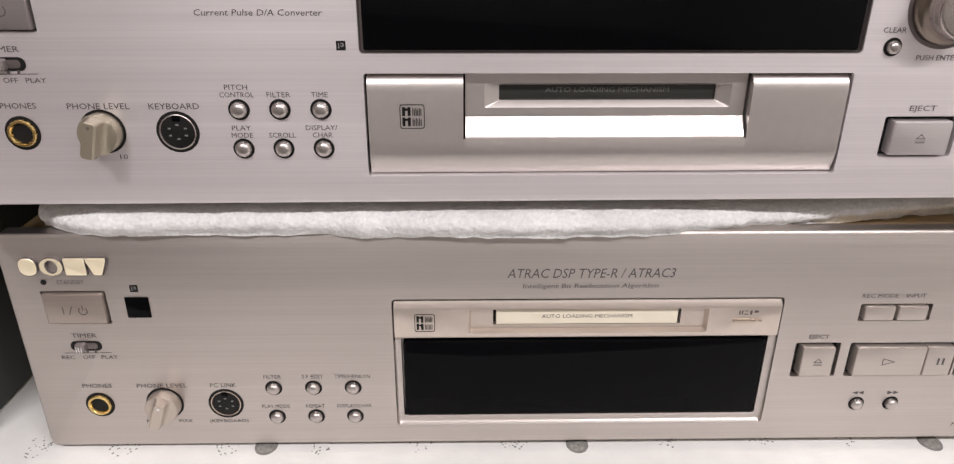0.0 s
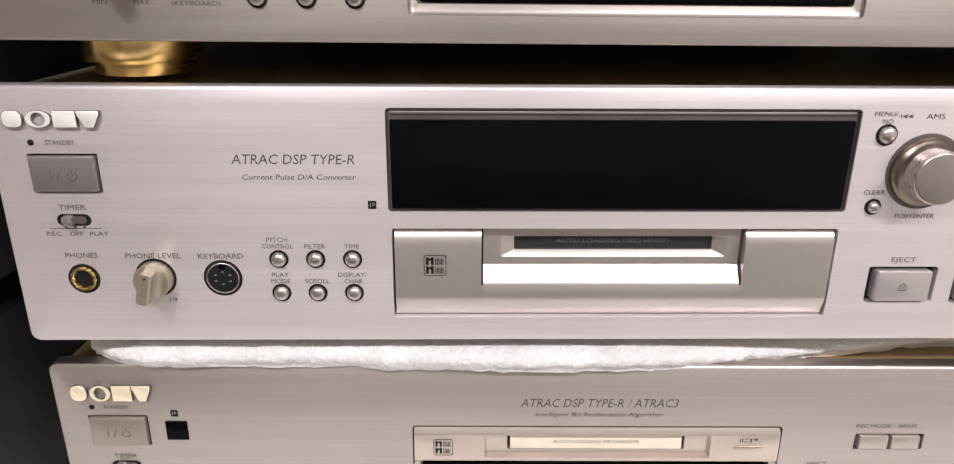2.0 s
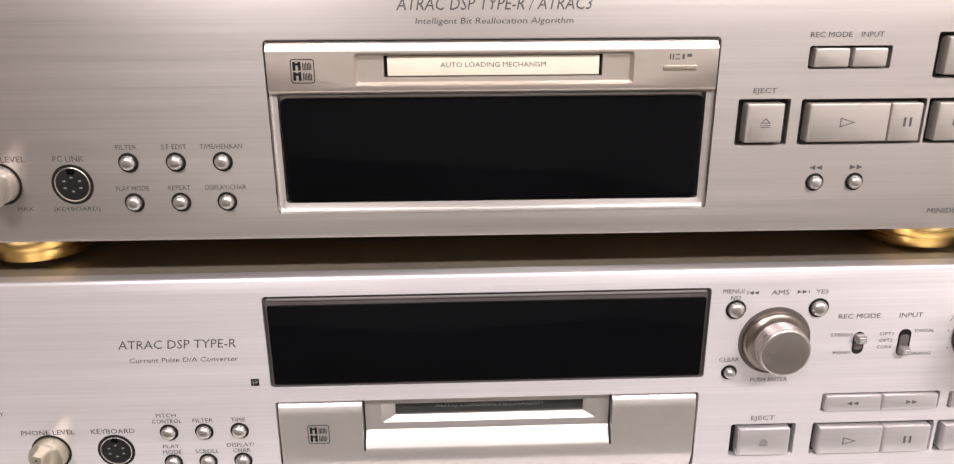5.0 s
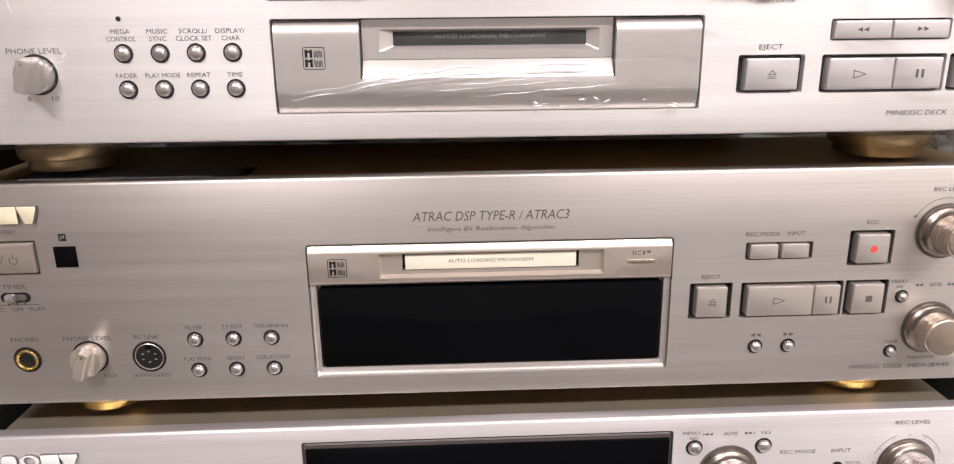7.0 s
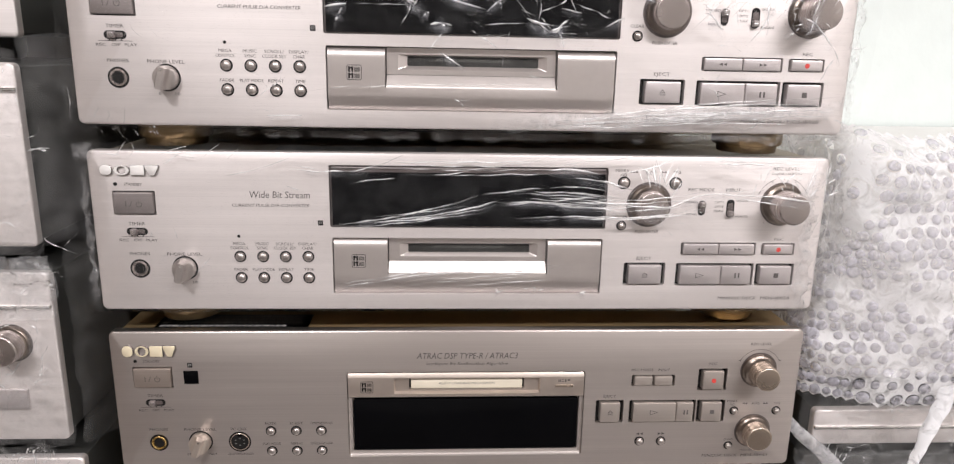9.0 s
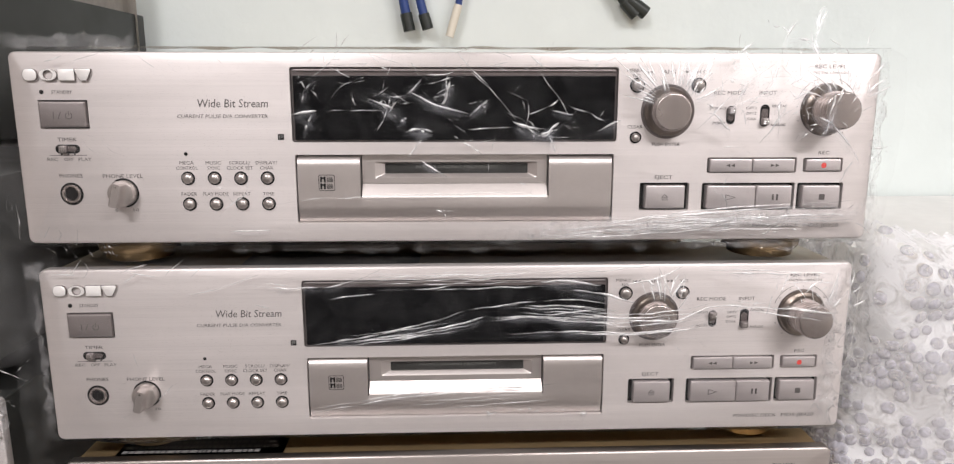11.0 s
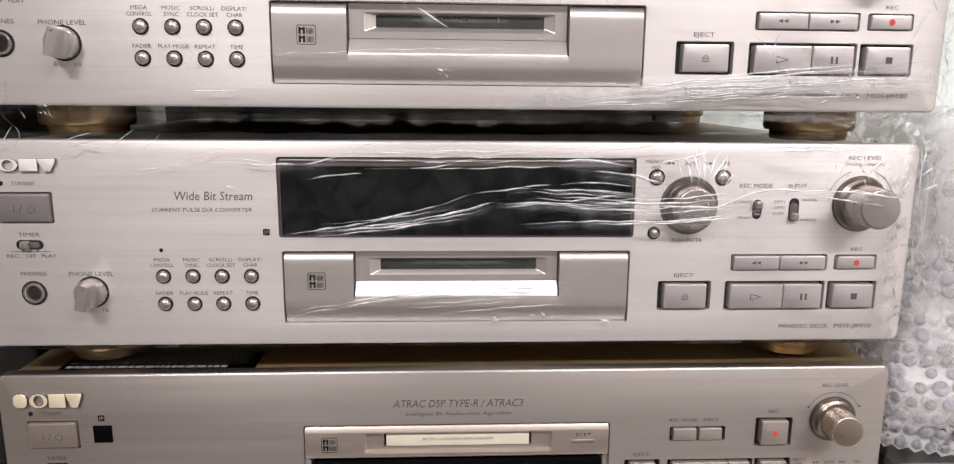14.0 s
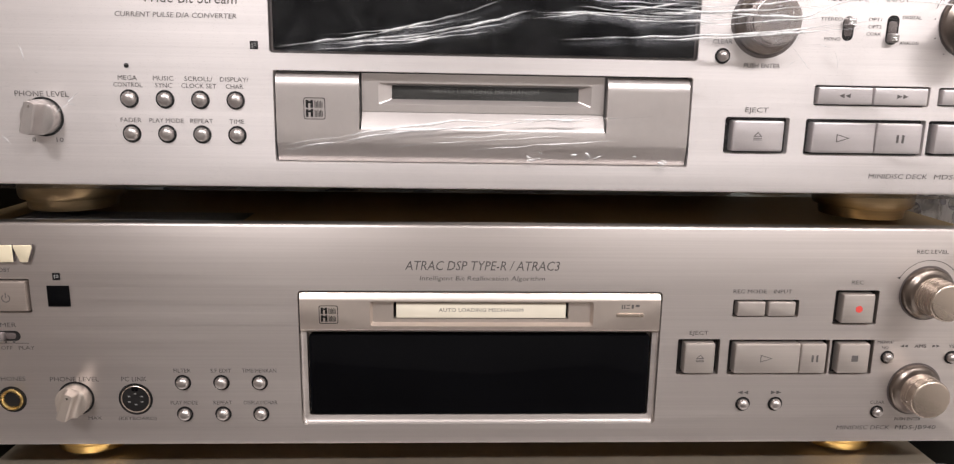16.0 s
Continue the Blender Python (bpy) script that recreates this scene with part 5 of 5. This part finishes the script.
creases_d += gather(8, (308.0, 0.0, 336.0, -1.0), (318.0, 17.0, 328.0, 18.0), 65, 1.0) + gather(5, (140.0, 74.0, 140.0, 83.0), (255.0, 66.0, 300.0, 72.0), 66, 0.8, 1.0)
creases_d += gather(6, (338.0, 3.0, 345.0, 24.0), (424.0, 2.0, 420.0, 30.0), 71, 1.3, -2.0)
creases_d += web(9, 410.0, 4.0, 428.0, 90.0, 67, 26.0, 95, 25, 0.7) + web(7, 302.0, 4.0, 345.0, 40.0, 68, 18.0, -15, 35, 0.6) + web(6, -2.0, 2.0, 60.0, 92.0, 69, 20.0, -20, 50, 0.4)
creases_d += scatter(12, 225.0, 79.0, 285.0, 83.0, 21, 4.0, 0, 1.0) + scatter(18, 360.0, 3.0, 425.0, 24.0, 22, 10.0, -60, 0.7) + scatter(9, 5.0, 0.0, 120.0, 20.0, 23, 18.0, -15, 0.7)
creases_e = [([(102.3, 88.4), (122.0, 88.0)], 1.0), ([(134.6, 30.8), (148.0, 28.0)], 1.2), ([(191.7, 18.0), (205.0, 25.0), (222.1, 29.7)], 0.9), ([(207.0, 20.0), (216.0, 16.0)], 1.0),
             ([(244.5, 33.6), (250.0, 36.0), (261.4, 37.3)], 1.8), ([(262.0, 41.0), (272.0, 41.4)], 1.3), ([(280.0, 42.0), (290.0, 36.0), (297.0, 33.0)], 1.0), ([(222.1, 38.0), (245.0, 36.0)], 0.6),
             ([(264.0, 28.0), (274.0, 30.0)], 1.1), ([(198.0, 52.0), (203.0, 57.0), (212.0, 61.0)], 1.0), ([(255.0, 7.0), (266.0, 20.0), (272.0, 30.0)], 0.6), ([(222.0, 8.0), (236.0, 20.0), (246.0, 33.0)], 0.5),
             ([(262.3, 93.2), (321.1, 90.7), (380.2, 85.3)], 0.9), ([(300.0, 89.0), (350.0, 84.0), (400.0, 80.0), (421.7, 79.8)], 1.1), ([(120.0, 76.0), (140.0, 72.5), (190.0, 70.0), (260.0, 69.0)], 0.5),
             ([(334.0, 38.0), (350.0, 22.0), (372.0, 4.0)], 0.6), ([(372.0, 4.0), (368.0, 16.0), (356.0, 30.0)], 0.5), ([(372.0, 6.0), (386.0, 20.0), (392.0, 26.0)], 0.6)]
creases_e += fan(322.8, 28.9, 10.5, 30.0, -155, -30, 24, 31, 1.3) + fan(403.6, 28.0, 11.5, 30.0, -150, -30, 16, 32, 1.0)
creases_e += web(20, 138.0, 10.0, 280.0, 40.0, 41, 26.0, 28, 35, 1.0) + web(18, 138.0, 12.0, 285.0, 42.0, 51, 30.0, -35, 30, 0.7) + scatter(14, 40.0, 0.0, 300.0, 8.0, 52, 7.0, 20, 0.45) + web(26, 338.0, 2.0, 420.0, 50.0, 42, 24.0, -60, 40, 0.95) + web(14, 345.0, 6.0, 395.0, 44.0, 47, 38.0, -50, 20, 0.9) + gather(18, (292.0, 0.0, 352.0, -1.0), (313.0, 16.0, 333.0, 17.0), 70, 1.1) + scatter(18, 8.0, 0.0, 300.0, 7.0, 43, 12.0, 10, 0.7)
creases_e += gather(20, (222.0, 96.0, 262.0, 88.0), (428.0, 88.0, 424.0, 72.0), 44, 0.9, -2.0) + web(12, 330.0, 76.0, 420.0, 90.0, 45, 20.0, -14, 40, 0.6)
creases_e += web(8, -4.0, 2.0, 40.0, 94.0, 46, 24.0, 80, 30, 0.4) + web(10, 60.0, 46.0, 300.0, 92.0, 48, 24.0, -12, 25, 0.35) + web(8, 6.0, 92.0, 60.0, 96.0, 49, 10.0, 0, 60, 0.6)
film_wrap(POSE_D, "clear plastic film stretched round a deck with long shiny creases", 2.0, 2.9, creases_d,
          [(414.0, 452.0, -2.0, 102.0, 3.0, -14.0, 7.0, 0.0), (-7.0, 4.0, -5.0, 6.0, 0.0, 1.0, 3.0, 0.0), (-7.0, -0.5, 10.0, 96.0, -6.0, -2.0, 3.0, 0.0)], 0.7)
wrap_e = film_wrap(POSE_E, "clear plastic film round the top deck, crumpled and creased", 5.0, 3.2, creases_e,
          [(226.0, 434.0, 87.0, 97.0, 3.0, 6.0, 6.0, 13.0), (427.0, 437.0, -3.0, 97.0, 1.0, -6.0, 4.0, 0.0), (-9.0, 60.0, -9.0, -1.0, -12.0, -10.0, 4.0, 0.0), (330.0, 436.0, 94.5, 100.0, -5.0, -2.0, 3.0, 0.0)], 1.0)


bm = bmesh.new()
ridge(bm, [(4.0, 98.3), (150.0, 99.2), (300.0, 98.6), (434.0, 98.0)], lambda u, v: -8.0, 10.0, 1.0, 0.25, 0.9)
finish("hanging_film", bm, M_WRAP2, wrap_e, "film sagging under the case", 180)


def loose_film(name, label, lo, hi, seed, amp, mat, rim=0.5):
    """Film bunched over a neighbouring deck, x-z sheet at y."""
    (x0, y0, z0), (x1, y1, z1) = lo, hi
    bm = bmesh.new()
    n, m = max(12, int((x1 - x0) / 0.0028)), max(12, int((z1 - z0) / 0.0028))
    layer = bm.verts.layers.float.new("fade")
    vs = []
    for i in range(n + 1):
        col = []
        for j in range(m + 1):
            a, b = i / n, j / m
            x, z = x0 + (x1 - x0) * a, z0 + (z1 - z0) * b
            q = Vector((x * 60, z * 60, seed))
            fold = abs(noise.noise(q)) + 0.6 * abs(noise.noise(q * 2.3)) + 0.3 * noise.noise(q * 5.0)
            col.append(bm.verts.new((x + 0.003 * noise.noise(q + Vector((5, 5, 5))), y0 + (y1 - y0) * a - amp * fold, z + 0.003 * noise.noise(q + Vector((1, 9, 5))))))
            col[-1][layer] = min(1.0, 10.0 * min(a, 1 - a) + rim) * min(1.0, 6.0 * min(b, 1 - b) + rim + 0.2 * (rim > 0))
        vs.append(col)
    for a, b in zip(vs, vs[1:]):
        for j in range(m):
            bm.faces.new((a[j], b[j], b[j + 1], a[j + 1]))
    ob = finish(name, bm, mat, None, "", 180)
    tagged(ob, label, "plastic wrap", "film wraps")
    return ob


for z_low, z_top, edge, seed, count, long in ((0.384, 0.500, -0.243, 3.0, 30, 22.0), (0.262, 0.380, -0.240, 6.0, 34, 18.0), (0.150, 0.262, -0.250, 9.0, 90, 14.0)):
    sheet = loose_film("plastic_wrap", "crinkled clear film stretched over a silver deck", (-0.40, -0.0035, z_low), (edge, -0.003, z_top), seed, 0.0025, M_LOOSE)
    # white ridges stand for glints on this sheet's folds
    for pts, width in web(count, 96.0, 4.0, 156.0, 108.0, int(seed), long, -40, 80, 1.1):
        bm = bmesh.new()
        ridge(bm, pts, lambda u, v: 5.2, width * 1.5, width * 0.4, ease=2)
        finish("glint_crease", bm, M_GLINT, sheet, "", 180).location = (-0.40, 0.0, z_top)
loose_film("plastic_wrap", "thin grey veil of film hanging between two stacks", (-0.2490, 0.006, 0.388), (-0.2200, 0.030, 0.508), 23.0, 0.004, M_HAZE)
loose_film("plastic_wrap", "crumpled shiny knot of film on a deck corner", (-0.2700, -0.006, 0.346), (-0.2400, -0.002, 0.384), 37.0, 0.009, M_WRAP2)
loose_film("plastic_wrap", "thin film folds hanging low between two stacks", (-0.2450, 0.020, 0.250), (-0.2240, 0.050, 0.385), 31.0, 0.005, M_HAZE)
loose_film("plastic_wrap", "bunched shiny film low in the next stack", (-0.40, 0.004, 0.010), (-0.250, 0.012, 0.150), 12.0, 0.010, M_LOOSE)
for z_low, z_top, seed, amp, mat in ((0.010, 0.243, 15.0, 0.010, M_WRAP2), (0.240, 0.292, 16.0, 0.005, M_LOOSE)):
    sheet = loose_film("plastic_wrap", "crinkled film over the decks of the other stack", (0.228, 0.016, z_low), (0.50, 0.010, z_top), seed, amp, mat)
    # painted white glints along the folds here too
    for pts, width in web(46, 2.0, 3.0, 150.0, min(90.0, (z_top - z_low) * 1000), int(seed), 16.0, -30, 80, 0.9):
        bm = bmesh.new()
        ridge(bm, pts, lambda u, v: -6.0, width * 1.5, width * 0.4, ease=2)
        finish("glint_crease", bm, M_GLINT, sheet, "", 180).location = (0.228, 0.0, z_top)
# sheet added in front of the bundle to haze its contrast
loose_film("plastic_wrap", "added hazy sheet that softens the bubble-wrapped bundle", (0.226, -0.018, 0.286), (0.560, -0.024, 0.456), 27.0, 0.007, M_VEIL, 0.0)


def film_strand(top, tip, wide_top, wide_tip, mat, label):
    """A twisted tail of bubble film that hangs out of the bundle and tapers."""
    bm = bmesh.new()
    rings = []
    for i in range(25):
        t = i / 24
        c = Vector(top).lerp(Vector(tip), t) + Vector((0.0012, 0.0, 0.0008)) * noise.noise((t * 5.0, top[0] * 40, 2.0))
        wide, thick = wide_top + (wide_tip - wide_top) * t, 0.0022
        turn = 0.5 + 1.1 * t
        ring = []
        for k in range(14):
            a = 2 * math.pi * k / 14
            p = Vector((wide * math.cos(a) * math.cos(turn * 0.5), thick * math.sin(a) - wide * 0.5 * math.cos(a) * math.sin(turn), wide * 0.4 * math.cos(a)))
            p *= 1.0 + 0.35 * noise.noise((k * 0.9, t * 6.0, 4.0))
            ring.append(bm.verts.new(c + p))
        rings.append(ring)
    for a, b in zip(rings, rings[1:]):
        for k in range(14):
            bm.faces.new((a[k], a[(k + 1) % 14], b[(k + 1) % 14], b[k]))
    bm.faces.new(rings[0])
    bm.faces.new(rings[-1])
    tagged(finish("film_strand", bm, mat, None, "", 60), label, "plastic film")


film_strand((0.312, -0.008, 0.300), (0.286, -0.020, 0.252), 0.0062, 0.0032, M_SHEET, "white twisted tail of film hanging from the bubble wrap")
film_strand((0.2120, 0.012, 0.2730), (0.2900, -0.004, 0.1970), 0.0035, 0.0080, M_STRAND, "pale twisted film strand slanting down over wrapped decks")

# ---- wall side: curtain and cables ----


def curtain():
    bm = bmesh.new()
    n, cols = 120, []
    for i in range(n + 1):
        x = -0.95 + 0.690 * i / n
        y = 0.270 + 0.007 * math.sin(x * 150) + 0.005 * math.sin(x * 61 + 1)
        cols.append([bm.verts.new((x, y + 0.004 * noise.noise((x * 30, z * 3, 1)), z)) for z in (0.0068, 0.3, 0.6, 0.9, 1.25, 1.6)])
    for a, b in zip(cols, cols[1:]):
        for j in range(5):
            bm.faces.new((a[j], b[j], b[j + 1], a[j + 1]))
    bmesh.ops.solidify(bm, geom=bm.faces[:], thickness=0.0015)
    tagged(finish("curtain", bm, M_CURTAIN, None, "", 80), "grey beige pleated cloth curtain in front of the wall", "curtain")


curtain()


def tube(bm, pts, r, n=12):
    rings = []
    for i, p in enumerate(pts):
        d = (pts[min(i + 1, len(pts) - 1)] - pts[max(i - 1, 0)]).normalized()
        a = d.orthogonal().normalized()
        b = d.cross(a)
        rings.append([bm.verts.new(p + (a * math.cos(2 * math.pi * k / n) + b * math.sin(2 * math.pi * k / n)) * r) for k in range(n)])
    for a, b in zip(rings, rings[1:]):
        for k in range(n):
            bm.faces.new((a[k], a[(k + 1) % n], b[(k + 1) % n], b[k]))
    bm.faces.new(rings[0])
    bm.faces.new(rings[-1])


def cable(tip, mid, r, cord, plug, label, plug_len):
    root = tagged(new("cable"), label, "cable", "cables on the wall")
    tip, mid = Vector(tip), Vector(mid)
    d = (mid - tip).normalized()
    top = Vector((mid.x + d.x * 0.05, 0.276, 0.98))
    pts = [tip + d * plug_len]
    for i in range(1, 15):
        t = i / 14
        a, b = tip + d * (plug_len + t * 0.16), top
        pts.append(a.lerp(b, t * t))
    bm = bmesh.new()
    tube(bm, pts, r)
    finish("cord", bm, cord, root)
    bm = bmesh.new()
    tube(bm, [tip, tip + d * 0.002, tip + d * plug_len * 0.5, tip + d * plug_len, tip + d * (plug_len + 0.004)], r * 1.25)
    finish("plug", bm, plug, root)
    bm = bmesh.new()
    tube(bm, [Vector((top.x, 0.293, 0.985)), Vector((top.x, 0.268, 0.985)), Vector((top.x, 0.264, 0.992))], 0.003)
    finish("wall_hook", bm, M_CHROME, root)


cable((-0.0355, 0.280, 0.5855), (-0.0418, 0.280, 0.6160), 0.0042, M_BLUE, M_DARKC, "blue cable with a dark plug hanging on the wall", 0.011)
cable((-0.0196, 0.280, 0.5871), (-0.0282, 0.280, 0.6161), 0.0040, M_BLUE, M_DARKC, "blue cable with a dark plug hanging on the wall", 0.009)
cable((-0.0011, 0.280, 0.5806), (0.0097, 0.280, 0.6165), 0.0030, M_BLUE, M_WHITEC, "blue cable with a cream plug hanging on the wall", 0.024)
cable((0.1706, 0.280, 0.6001), (0.1456, 0.280, 0.6179), 0.0048, M_DARKC, M_DARKC, "black cable with a dark plug hanging on the wall", 0.016)
cable((0.1616, 0.280, 0.5981), (0.1416, 0.280, 0.6199), 0.0042, M_DARKC, M_DARKC, "black cable with a dark plug hanging on the wall", 0.012)
